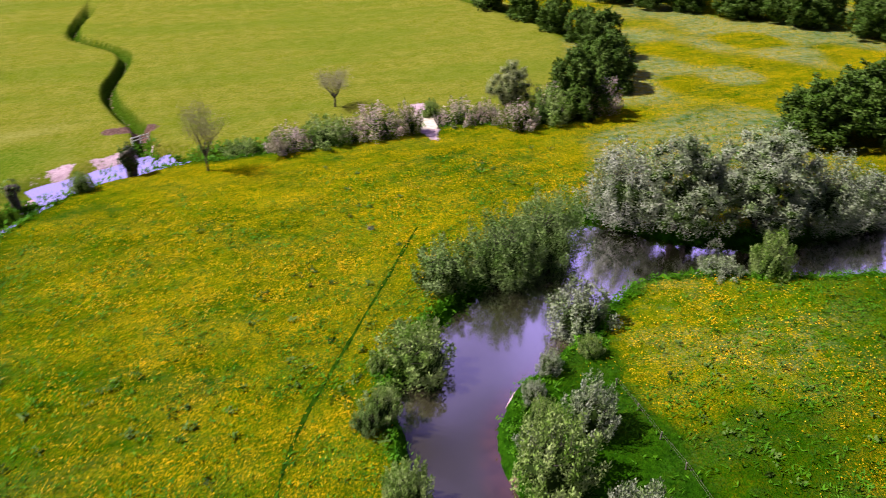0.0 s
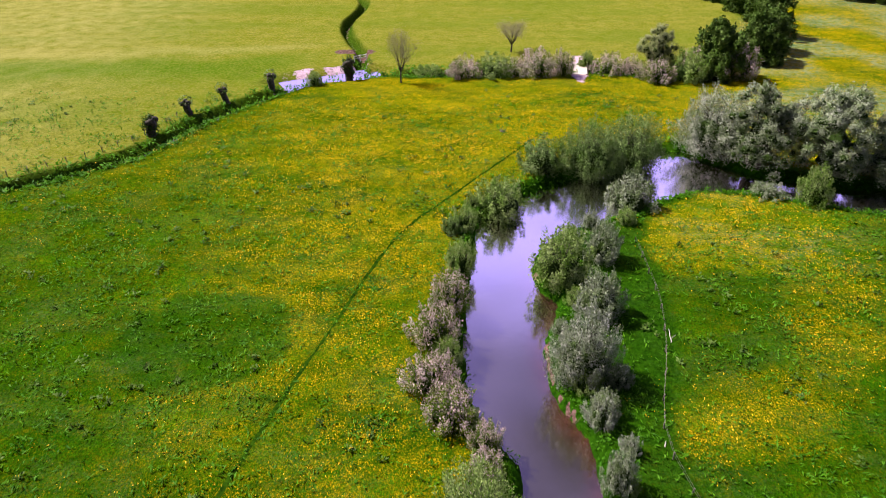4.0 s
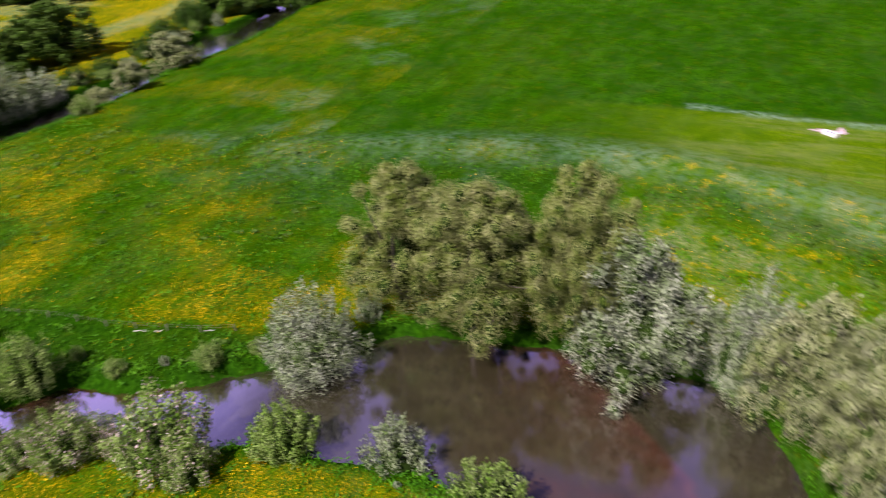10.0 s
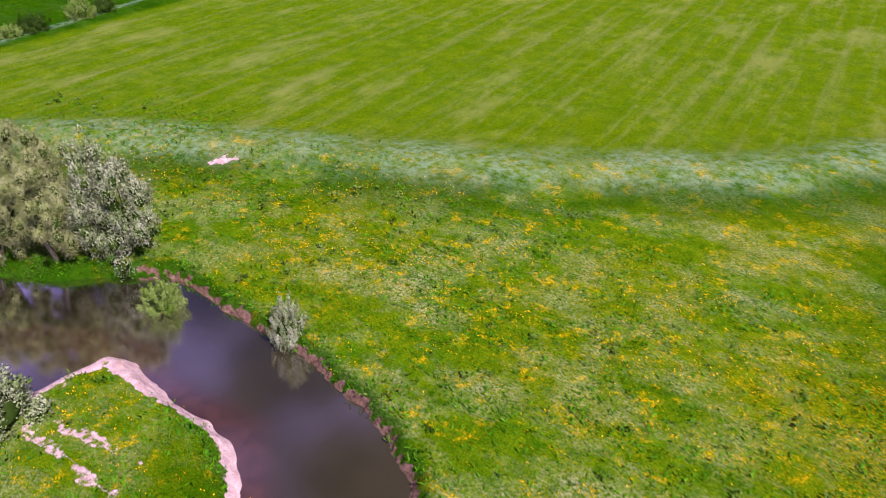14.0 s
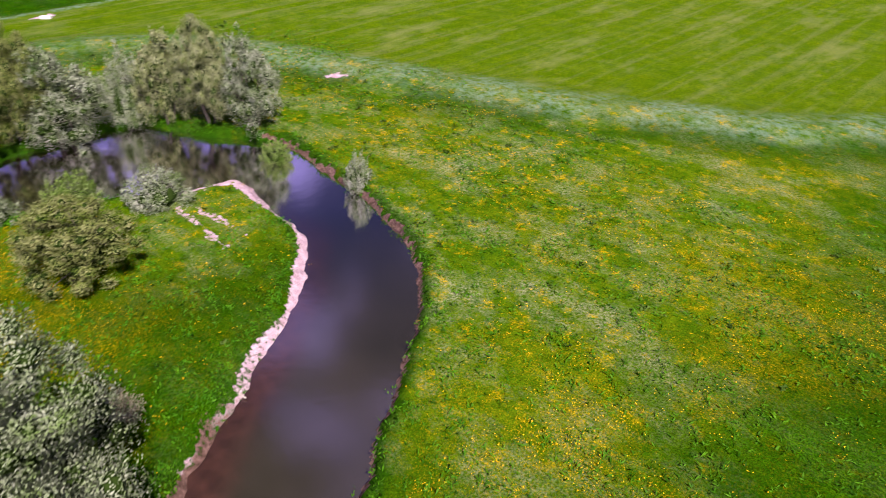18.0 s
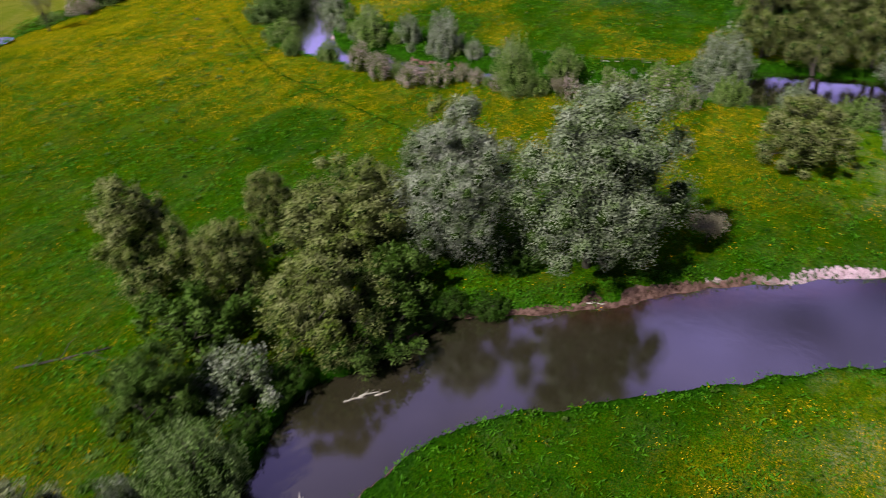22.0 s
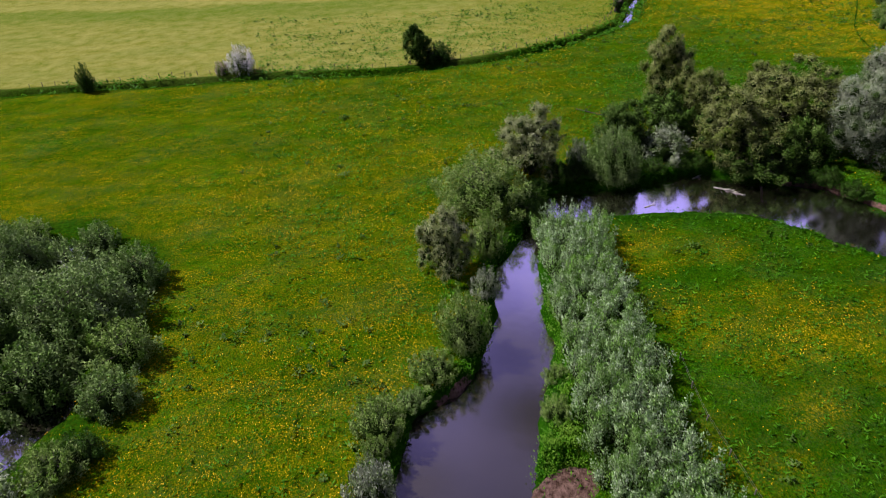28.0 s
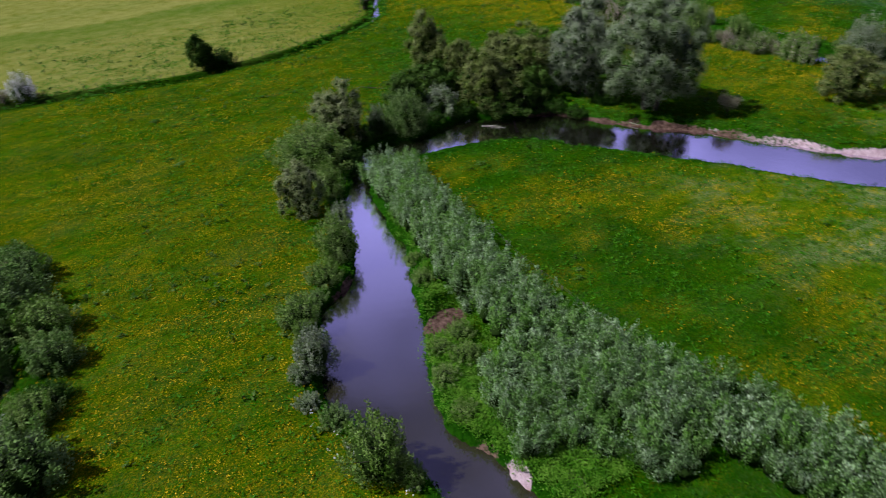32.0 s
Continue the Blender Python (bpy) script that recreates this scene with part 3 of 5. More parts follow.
    soil = np.maximum(soil, step01(-np.hypot((x + 111.0) / 1.9, (y + 34.2 - 0.25 * (x + 111)) / 1.5) + 0.4 * rough(x, y, 2, 1), -1.9, -1.4))
    soil = np.maximum(soil, 0.9 * step01(-np.hypot((x + 163.5), (y - 9) / 1.6), -4.5, -2.5) * (bk > -0.5))
    soil = np.maximum(soil, (dn < 0.5) * 0.5)
    sand = np.maximum(sand, 0.8 * pool_mud * step01(rough(x, y, 3, 2), -0.7, 0.2))
    soil = np.maximum(soil, 0.8 * step01(-np.hypot((x + 22) / 2.2, (y - 178)) + rough(x, y, 3, 1), -4, -1.5))
    sand = np.maximum(sand, np.maximum(0.85 * bare, 0.66 * nose * step01(rough(x, y, 2.4, 1) + 0.5 * rough(x, y, 1.0, 3), 0.3, 0.6) * step01(-d, -6, -2)))
    soil = np.maximum(soil, np.maximum(0.0, 0.8 * beach * step01(-d + 0.8 * rough(x, y, 3, 1), -1.7, -0.8) * step01(-x, 22, 40)))
    z = np.where(np.hypot((x + 111.0) / 1.9, (y + 34.2 - 0.25 * (x + 111)) / 1.5) < 2.4, np.minimum(z, WATER_Z + 0.08), z)
    crest = np.interp(x, [-260, -196, -142, -100, -60, -25, 0], [190, 176, 166, 173, 175, 184, 190]) + 3 * rough(x, y, 14, 2) - y
    foot = np.interp(x, [-260, -191, -144, -90, -60, -40], [150, 140, 126, 108, 120, 140]) + 4 * rough(x, y, 9, 1)
    lea = step01(crest, 1, 7) * (1 - 0.8 * step01(crest, 10, 30)) * step01(y - foot, -6, 8) * step01(-x, 25, 45)
    ridge = np.exp(-(((crest + 2.5) / 2.6) ** 2)) * step01(-x, 25, 45)
    track = 0.3 * step01(-tr, -1.0, -0.3)
    return z, d, dict(pasture=north, dry=step01(-x, 50, 110) * (1 - 0.5 * lea), lea=lea, ridge=ridge, mown=mown, seedy=seedy * (1 - north), silver=np.clip(silver, 0, 1), butter=np.clip(butter, 0, 1.6),
                      weed=np.clip(weed, 0, 1) * 0.85, track=track, sand=sand, soil=soil)


# everything on the far side of the river, for the zones
OUTFIELD = np.vstack([TERRACE, [(-130, -900), (900, -900), (900, 34)]])
FAR_SIDE = np.vstack([BANK_B, BANK_B2, [(-124, -400), (600, -400), (600, 104)]])


def set_attr(me, name, values):
    a = me.attributes.new(name, "FLOAT", "POINT")
    a.data.foreach_set("value", np.asarray(values, np.float32))


def axis(lo, hi, fine, mid, mlo, mhi, far):
    left = np.arange(mlo, lo, mid)
    right = np.arange(hi, mhi + mid, mid)
    out = 1.28 ** np.arange(1, 14) * mid
    outer = np.cumsum(out)
    outer = outer[outer < far]
    return np.concatenate([mlo - outer[::-1], left, np.arange(lo, hi, fine), right, right[-1] + outer])


xs, ys = axis(-134, 46, 0.5, 1.5, -215, 165, 3000), axis(-62, 112, 0.5, 1.5, -150, 250, 3000)
gx, gy = np.meshgrid(xs, ys)
gz, gd, zones = land(gx.ravel(), gy.ravel())
nx, ny = len(xs), len(ys)
idx = np.arange(nx * ny).reshape(ny, nx)
quads = np.stack([idx[:-1, :-1], idx[:-1, 1:], idx[1:, 1:], idx[1:, :-1]], -1).reshape(-1, 4)


def fast_mesh(name, verts, faces, mat, smooth=True):
    """A mesh from arrays: all faces of one size."""
    me = bpy.data.meshes.new(name)
    verts, faces = np.asarray(verts, np.float32), np.asarray(faces, np.int32)
    n, k = faces.shape
    me.vertices.add(len(verts))
    me.vertices.foreach_set("co", verts.ravel())
    me.loops.add(n * k)
    me.loops.foreach_set("vertex_index", faces.ravel())
    me.polygons.add(n)
    me.polygons.foreach_set("loop_start", np.arange(0, n * k, k, dtype=np.int32))
    me.polygons.foreach_set("use_smooth", np.full(n, smooth))
    me.materials.append(mat)
    me.update(calc_edges=True)
    return me


me = fast_mesh("ground", np.stack([gx.ravel(), gy.ravel(), gz], -1), quads, GROUND)
for key, val in zones.items():
    set_attr(me, key, val)
tagged(new("ground", me), "flood meadow of long grass with yellow buttercup drifts", "ground", kind="structure")

# water lies in every hollow that reaches below its level
wx, wy = np.arange(-216, 236, 1.0), np.arange(-134, 124, 1.0)
wgx, wgy = np.meshgrid(wx, wy)
fx, fy = wgx.ravel(), wgy.ravel()
wdr = np.minimum(np.minimum(line_dist(fx, fy, BANK_A), line_dist(fx, fy, BANK_A2)), np.minimum(line_dist(fx, fy, BANK_B), line_dist(fx, fy, BANK_B2)))
wd = np.where(inside(fx, fy, RIVER), -wdr, wdr)
wd = np.minimum(wd, line_dist(fx, fy, BACKWATER) - 4.5)
wi = np.arange(len(fx)).reshape(len(wy), len(wx))
wq = np.stack([wi[:-1, :-1], wi[:-1, 1:], wi[1:, 1:], wi[1:, :-1]], -1).reshape(-1, 4)
wq = wq[wd[wq].min(1) < 1.2]
used, inv = np.unique(wq, return_inverse=True)
me = fast_mesh("water", np.stack([fx[used], fy[used], np.full(len(used), WATER_Z)], -1), inv.reshape(-1, 4), WATER)
da = line_dist(fx[used], fy[used], BANK_A2[: int(len(BANK_A2) * 0.36)])
shelf = 0.8 * step01(-da + 0.8 * rough(fx[used], fy[used], 5), -4.5, -0.8) * step01(fx[used], -58, -40)
shelf = np.maximum(shelf, 0.5 * step01(-np.abs(np.hypot(fx[used] - 5, fy[used] + 30) - 15) + 0.8 * rough(fx[used], fy[used], 5), -2.5, -0.2) * (fx[used] > 4))
bar = spline([(40, -11), (38, -22), (32, -29.7), (22.5, -38.2), (15, -42.6), (8.5, -43.7), (4, -44)], 1.0)
on_bar = inside(fx[used], fy[used], np.vstack([bar, [(4, -40), (8, -36), (12, -28), (20, -16), (30, -8)]]))
shelf = np.maximum(shelf, on_bar * (0.12 + 0.8 * np.exp(-line_dist(fx[used], fy[used], bar) / 3.5)) * step01(-fy[used], 10, 22))
inner = line_dist(fx[used], fy[used], BANK_B[(BANK_B[:, 1] > 14) & (BANK_B[:, 1] < 96) & (BANK_B[:, 0] < 26)])
shelf = np.maximum(shelf, 0.9 * step01(-inner + 0.7 * rough(fx[used], fy[used], 5), -2.8, -0.2))
set_attr(me, "shallow", shelf)
tagged(new("river_water", me), "muddy brown river with a lilac sky reflection", "river", kind="structure")
for nm, pts, half, lev, lab in (("pool_water", POOL, 4.3, -1.08, "shallow pale pool at the end of the ditch"), ("ditch_water", DITCH, 0.9, -1.2, "narrow stream in a grassy ditch")):
    p = pts if nm == "pool_water" else pts[(pts[:, 0] > -72) & (pts[:, 0] < -8) & (pts[:, 1] < 175)]
    t = np.gradient(p, axis=0)
    t /= np.linalg.norm(t, axis=1)[:, None]
    nrm = np.stack([-t[:, 1], t[:, 0]], -1)
    v = np.vstack([np.c_[p + nrm * half, np.full(len(p), lev)], np.c_[p - nrm * half, np.full(len(p), lev)]])
    n = len(p)
    f = np.array([(i, i + n, i + n + 1, i + 1) for i in range(n - 1)])
    me = fast_mesh(nm, v, f, WATER)
    set_attr(me, "shallow", np.full(len(v), 0.15))
    tagged(new(nm, me), lab, "water", kind="structure")


def ground_z(x, y):
    """The ground's height, from the sheet itself."""
    i, j = np.clip(np.searchsorted(xs, x) - 1, 0, nx - 2), np.clip(np.searchsorted(ys, y) - 1, 0, ny - 2)
    u, v = (x - xs[i]) / (xs[i + 1] - xs[i]), (y - ys[j]) / (ys[j + 1] - ys[j])
    Z = gz.reshape(ny, nx)
    return (Z[j, i] * (1 - u) + Z[j, i + 1] * u) * (1 - v) + (Z[j + 1, i] * (1 - u) + Z[j + 1, i + 1] * u) * v


def zone_at(key, x, y):
    """A zone's strength at plan points."""
    i, j = np.clip(np.searchsorted(xs, x) - 1, 0, nx - 1), np.clip(np.searchsorted(ys, y) - 1, 0, ny - 1)
    return (gd if key == "shore" else zones[key]).reshape(ny, nx)[j, i]


# ---- plants ----


class Shape:
    """Collects triangles and quads (as quads with a doubled corner) into one mesh."""

    def __init__(self):
        self.v, self.f, self.nv, self.mi, self.n = [], [], [], [], 0

    def add(self, v, f, nv=None, core=0):
        self.v.append(np.asarray(v, float))
        self.f.append(np.asarray(f, int) + self.n)
        self.nv.append(np.zeros((len(v), 3)) if nv is None else nv)
        self.mi.append(np.full(len(f), core))
        self.n += len(v)

    def leaves(self, at, way, length, width, rng, out=None):
        """Folded leaf sprays: a kite of two triangles each, at the points, along the ways."""
        n = len(at)
        way = way / np.linalg.norm(way, axis=1)[:, None]
        lean = rng.normal(size=(n, 3))
        if out is not None:
            # every leaf shows its face outwards, more or less
            out = out / (np.linalg.norm(out, axis=1)[:, None] + 1e-9)
            lean = out + 0.42 * lean
        side = np.cross(way, lean)
        side /= np.linalg.norm(side, axis=1)[:, None] + 1e-9
        up = np.cross(side, way)
        ln, wd = (length * rng.uniform(0.6, 1.35, n))[:, None], (width * rng.uniform(0.6, 1.35, n))[:, None]
        mid = at + way * ln * 0.45
        v = np.stack([at - way * ln * 0.1, mid + side * wd + up * wd * 0.35, at + way * ln, mid - side * wd + up * wd * 0.35], 1).reshape(-1, 3)
        k = np.arange(n)[:, None] * 4
        nv = None
        if out is not None:
            # the leaf lies mostly along the surface of its mass of foliage
            nv = np.repeat(out * 0.7 + up * 0.5, 4, 0)
        self.add(v, np.concatenate([k + [0, 1, 2], k + [0, 2, 3]]), nv)

    def limb(self, a, b, r0, r1, sides=6, bend=0.0, rng=None):
        """A tapered, slightly crooked branch from a to b."""
        a, b = np.array(a, float), np.array(b, float)
        segs = 4
        axis_ = (b - a) / np.linalg.norm(b - a)
        s = np.cross(axis_, (0.3, 0.9, 0.2))
        s /= np.linalg.norm(s)
        t = np.cross(axis_, s)
        off = (rng.normal(size=(segs + 1, 2)) if rng is not None else np.zeros((segs + 1, 2))) * bend
        off[0] = 0
        ring = []
        for i in range(segs + 1):
            c = a + (b - a) * i / segs + s * off[i, 0] + t * off[i, 1]
            r = r0 + (r1 - r0) * i / segs
            for k in range(sides):
                an = 2 * math.pi * k / sides
                ring.append(c + (s * math.cos(an) + t * math.sin(an)) * r)
        f = []
        for i in range(segs):
            for k in range(sides):
                p, q = i * sides + k, i * sides + (k + 1) % sides
                f += [(p, q, q + sides), (p, q + sides, p + sides)]
        f += [(segs * sides, segs * sides + k, segs * sides + k + 1) for k in range(1, sides - 1)]
        self.add(ring, f)
        return np.array(b) + s * off[-1, 0] + t * off[-1, 1]

    def blob(self, c, r, squash, rng, rings=5, sides=8, lump=0.22, core=1):
        """A lumpy closed mass that fills the inside of a crown, in the painted shade tone where core is 1."""
        v = [(c[0], c[1], c[2] - r * squash)]
        for i in range(1, rings):
            el = -math.pi / 2 + math.pi * i / rings
            for k in range(sides):
                an = 2 * math.pi * (k + 0.5 * (i % 2)) / sides
                q = r * (1 + lump * rng.uniform(-1, 1))
                v.append((c[0] + q * math.cos(el) * math.cos(an), c[1] + q * math.cos(el) * math.sin(an), c[2] + q * squash * math.sin(el)))
        v.append((c[0], c[1], c[2] + r * squash))
        f = [(0, 1 + (k + 1) % sides, 1 + k) for k in range(sides)]
        for i in range(rings - 2):
            for k in range(sides):
                p, q = 1 + i * sides + k, 1 + i * sides + (k + 1) % sides
                f += [(p, q, q + sides), (p, q + sides, p + sides)]
        last = 1 + (rings - 2) * sides
        f += [(last + k, last + (k + 1) % sides, len(v) - 1) for k in range(sides)]
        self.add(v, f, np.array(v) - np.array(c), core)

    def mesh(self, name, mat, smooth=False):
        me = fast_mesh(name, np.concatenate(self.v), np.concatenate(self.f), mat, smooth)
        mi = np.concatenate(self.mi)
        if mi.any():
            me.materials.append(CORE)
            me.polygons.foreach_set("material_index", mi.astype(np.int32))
        nv = np.concatenate(self.nv)
        if np.abs(nv).sum() > 0:
            ln = np.linalg.norm(nv, axis=1)[:, None]
            me.polygons.foreach_set("use_smooth", np.ones(len(mi), bool))
            me.normals_split_custom_set_from_vertices((nv / np.maximum(ln, 1e-6)).tolist())
        return me


def ball(n, rng):
    p = rng.normal(size=(n, 3))
    return p / np.linalg.norm(p, axis=1)[:, None]


def make_crown(rng, h, w, base, clumps, leaves, length, width, droop=0.0, upright=0.35, tops=1):
    """Leaf masses in an uneven dome: (crown shape, list of clump centres and radii)."""
    sh, cl = Shape(), []
    turn = rng.uniform(0, 6.28)
    heads = [(0.19 * w * math.cos(turn + 6.28 * k / tops), 0.19 * w * math.sin(turn + 6.28 * k / tops), rng.uniform(0.74, 0.97)) for k in range(tops)]
    heads[0] = (heads[0][0] * 0.5, heads[0][1] * 0.5, 1.0)
    levels = (rng.permutation(clumps) + rng.uniform(0, 1, clumps)) / clumps
    for i in range(clumps):
        hx, hy, hk = heads[i % tops]
        an, lev = rng.uniform(0, 2 * math.pi), levels[i] ** 0.85
        r = w * rng.uniform(0.06, 0.145) * (1.15 - 0.35 * lev)
        prof = (1 - (max(0.0, lev - 0.3) / 0.7) ** 2.4) ** 0.55 * (0.85 + 0.15 * min(1, lev / 0.3))
        rad = max(0.0, w / 2 - r * 0.75) * prof * (rng.uniform(0.82, 1.05) if i % 4 else rng.uniform(0.15, 0.7))
        if tops > 1:
            rad *= 0.9
        c = np.array([hx + rad * math.cos(an), hy + rad * math.sin(an), base + r * 0.6 + (h * hk - base - r * 1.5) * lev])
        cl.append((c, r))
    for i, (c, r) in enumerate(cl):
        n = int(leaves / clumps * rng.uniform(0.8, 1.2))
        dirs = ball(n, rng)
        at = c + dirs * (r * rng.uniform(0.5, 1.12, n) * (1 + 0.2 * np.sin(dirs[:, 0] * 9 + dirs[:, 2] * 5) * np.cos(dirs[:, 1] * 8 + i)))[:, None] * (0.95, 0.95, 1.12)
        way = dirs * 0.45 + rng.normal(size=(n, 3)) * 0.5 + np.array([0.2, -0.06, upright - droop])
        whole = (at - np.array([0, 0, base + (h - base) * 0.35])) / np.array([w / 2, w / 2, (h - base) * 0.65])
        sh.leaves(at, way, length, width, rng, dirs + 0.3 * whole)
        if c[2] > base + 0.3 * (h - base):
            for _ in range(3):
                q = ball(1, rng)[0]
                q = q * (0.6, 0.6, 0.3) + (0.12, -0.04, 0.75 - droop)
                s = rng.uniform(0.4, 1.0, 22)[:, None]
                at = c + q * s * r * rng.uniform(1.2, 2.2) + rng.normal(size=(22, 3)) * r * 0.15
                sh.leaves(at, q + rng.normal(size=(22, 3)) * 0.3, length, width, rng, q + rng.normal(size=(22, 3)) * 0.4)
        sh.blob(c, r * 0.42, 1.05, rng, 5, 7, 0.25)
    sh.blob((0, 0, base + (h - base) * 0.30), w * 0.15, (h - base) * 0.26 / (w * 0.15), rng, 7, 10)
    return sh, cl


def make_plumes(rng, h, w, plumes, per, length, width, bloom=0.0):
    """A shrub of many leafy shoots under one uneven dome, leafy to the ground: (leaves, blossom, shoot tips)."""
    sh, bl, cl = Shape(), Shape(), []
    for i in range(plumes):
        an, q = i * 2.4 + rng.uniform(-0.3, 0.3), math.sqrt((i + 0.5) / plumes)
        way = np.array([math.cos(an), math.sin(an), 0.0])
        rad = 0.46 * w * q * rng.uniform(0.8, 1.12)
        tall = h * (1 - 0.62 * q**2.6) * rng.uniform(0.72, 1.0)
        foot, tip = way * rad * 0.72 + (0, 0, -0.2), way * rad * 1.04 + np.array([0.05 * h, -0.03 * h, tall])
        fat = (0.055 + 0.05 * rng.uniform()) * w
        s = rng.uniform(0.04, 1.06, per)
        off = ball(per, rng)
        wide = fat * np.clip(1.25 - s, 0.12, 1.0) ** 0.6
        at = foot + (tip - foot) * s[:, None] + off * (wide * rng.uniform(0.55, 1.1, per))[:, None]
        out = off + 0.45 * way * q + (0, 0, 0.2)
        grow = off * 0.45 + rng.normal(size=(per, 3)) * 0.35 + (0.1, -0.03, 0.5)
        flower = rng.uniform(size=per) < bloom * rng.uniform(0.3, 1.7) * np.clip(s * 1.6, 0.2, 1.0)
        sh.leaves(at[~flower], grow[~flower], length, width, rng, out[~flower])
        if flower.any():
            bl.leaves(at[flower] + 0.15 * fat * off[flower], grow[flower], length * 0.8, width * 1.1, rng, out[flower])
        cl.append((foot + (tip - foot) * 0.8, fat))
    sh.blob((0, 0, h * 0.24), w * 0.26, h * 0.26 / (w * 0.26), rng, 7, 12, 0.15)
    return sh, bl, cl


def make_stems(rng, h, w, trunk, cl, stems=1):
    """One shape for each stem, and one for all the limbs inside the crown."""
    out, limbs = [], Shape()
    for s in range(stems):
        sh = Shape()
        an = 2 * math.pi * s / stems + rng.uniform(0, 1)
        foot = (0.06 * w * math.cos(an) * (stems > 1), 0.06 * w * math.sin(an) * (stems > 1), -0.5)
        fork = (0.14 * w * math.cos(an) * (stems > 1), 0.14 * w * math.sin(an) * (stems > 1), h * rng.uniform(0.25, 0.38))
        end = sh.limb(foot, fork, trunk, trunk * 0.7, 8, trunk * 0.25, rng)
        for c, r in cl[s::stems][:7]:
            limbs.limb(end, c, trunk * 0.45, trunk * 0.1, 5, r * 0.12, rng)
        out.append(sh)
    return out, limbs


BLANK = {}
SIZES = ((5.0, 6.0), (14.0, 11.0), (23.0, 16.0), (10.0, 11.0))
PLUMED = ("silver_willow", "silver_willow_dull", "bush", "dark_bush", "hawthorn", "hawthorn_green", "hawthorn_white")


def proto(kind, var, big):
    """The part meshes of one kind of plant, in one of a few shapes, at a nominal size."""
    key = (kind, var, big)
    if key in BLANK:
        return BLANK[key]
    rng = np.random.RandomState(sum(map(ord, kind)) * 7 + var * 31 + big * 101)
    h, w = SIZES[big]
    nl, ln, wd, nc, trunk, base = ((7500, 0.22, 0.058, 38, 0.13, 0.15), (30000, 0.24, 0.064, 110, 0.34, 0.4), (100000, 0.21, 0.058, 165, 0.5, 2.2), (0, 0.24, 0.062, 0, 0.3, 0.2))[big]
    if kind == "green_tree":
        nl, ln, wd = 11000, 0.46, 0.13
    leaf = {"silver_willow": "silver", "silver_willow_dull": "dull", "olive_willow": "olive", "pale_willow": "pale", "bush": "bush", "dark_bush": "dark",
            "green_tree": "green", "dark_willow": "green", "hawthorn": "haw", "hawthorn_green": "bush", "hawthorn_white": "haw", "osier": "osier", "bank_shrub": "weed"}.get(kind, "twig")
    if kind == "osier" and var == 1:
        leaf = "osier_green"
    parts = []
    if kind in ("bare_tree", "bare_shrub"):
        st, tw = Shape(), Shape()
        fork = np.array((0, 0, h * 0.2))
        st.limb((0, 0, -0.4), fork, trunk * 0.8, trunk * 0.62, 8, trunk * 0.2, rng)
        for k in range(11):
            an, el = k * 2.4 + rng.uniform(-0.4, 0.4), rng.uniform(0.15, 1.0)
            tip = np.array((0.46 * w * math.cos(an) * (1.1 - el * 0.75), 0.46 * w * math.sin(an) * (1.1 - el * 0.75), h * (0.55 + 0.38 * el)))
            st.limb(fork * rng.uniform(0.8, 1.25), tip, trunk * 0.34, trunk * 0.07, 5, w * 0.02, rng)
            for _ in range(15):
                s = rng.uniform(0.35, 1.0)
                a = fork + (tip - fork) * s
                q = ball(1, rng)[0]
                q[2] = abs(q[2]) + 0.25
                e = tw.limb(a, a + q * w * rng.uniform(0.08, 0.17), trunk * 0.07, 0.015, 3, w * 0.01, rng)
                tw.leaves(e + rng.normal(size=(22, 3)) * w * 0.05, ball(22, rng) + (0, 0, 0.5), ln * 1.0, wd * 0.8, rng)
        parts = [("trunk", st.mesh("trunk", BARK, True)), ("twig_spray", tw.mesh("twig_spray", LEAF["twig"]))]
    elif kind == "osier":
        sh, st = Shape(), Shape()
        for i in range(12):
            q = rng.normal(size=2) * 0.22
            foot, tip = np.array([q[0] * 2.2, q[1] * 2.2, -0.2]), np.array([q[0] * 5.0 + 0.2, q[1] * 5.0, h * rng.uniform(0.55, 1.0)])
            st.limb(foot, tip, 0.035, 0.01, 3, 0.05, rng)
            n = 96
            s = rng.uniform(0.25, 1.05, n)
            off = ball(n, rng)
            off[:, 2] = np.abs(off[:, 2]) * 0.7
            fat = 0.62 * np.sqrt(np.clip(1.12 - s, 0.02, 1)) * np.clip((s - 0.1) * 3, 0.3, 1)
            at = foot + (tip - foot) * s[:, None] + off * fat[:, None]
            sh.leaves(at, off * 0.8 + (0.12, 0, 0.6), 0.27, 0.065, rng, off + (0, 0, 0.35))
        sh.blob((0, 0, h * 0.26), w * 0.16, h * 0.26 / (w * 0.16), rng, 6, 8)
        parts = [("stool", st.mesh("stool", BARK, True)), ("crown", sh.mesh("crown", LEAF[leaf]))]
    elif kind in PLUMED and big in (0, 3):
        bloom = {"hawthorn": 0.55, "hawthorn_green": 0.2, "hawthorn_white": 0.8}.get(kind, 0.0)
        sh, bl, cl = make_plumes(rng, h, w, 34 if big == 0 else 72, 210 if big == 0 else 320, ln, wd, bloom)
        st, limbs = make_stems(rng, h, w, trunk, cl, 3)
        parts = [("trunk", one.mesh("trunk", BARK, True)) for one in st] + [("branchwork", limbs.mesh("branchwork", BARK, True)), ("crown", sh.mesh("crown", LEAF[leaf]))]
        if bloom:
            parts.append(("blossom", bl.mesh("blossom", LEAF["white" if kind == "hawthorn_white" else "blossom"])))
    else:
        droop = {"olive_willow": 0.5, "pale_willow": 0.25}.get(kind, 0.0)
        tops = 3
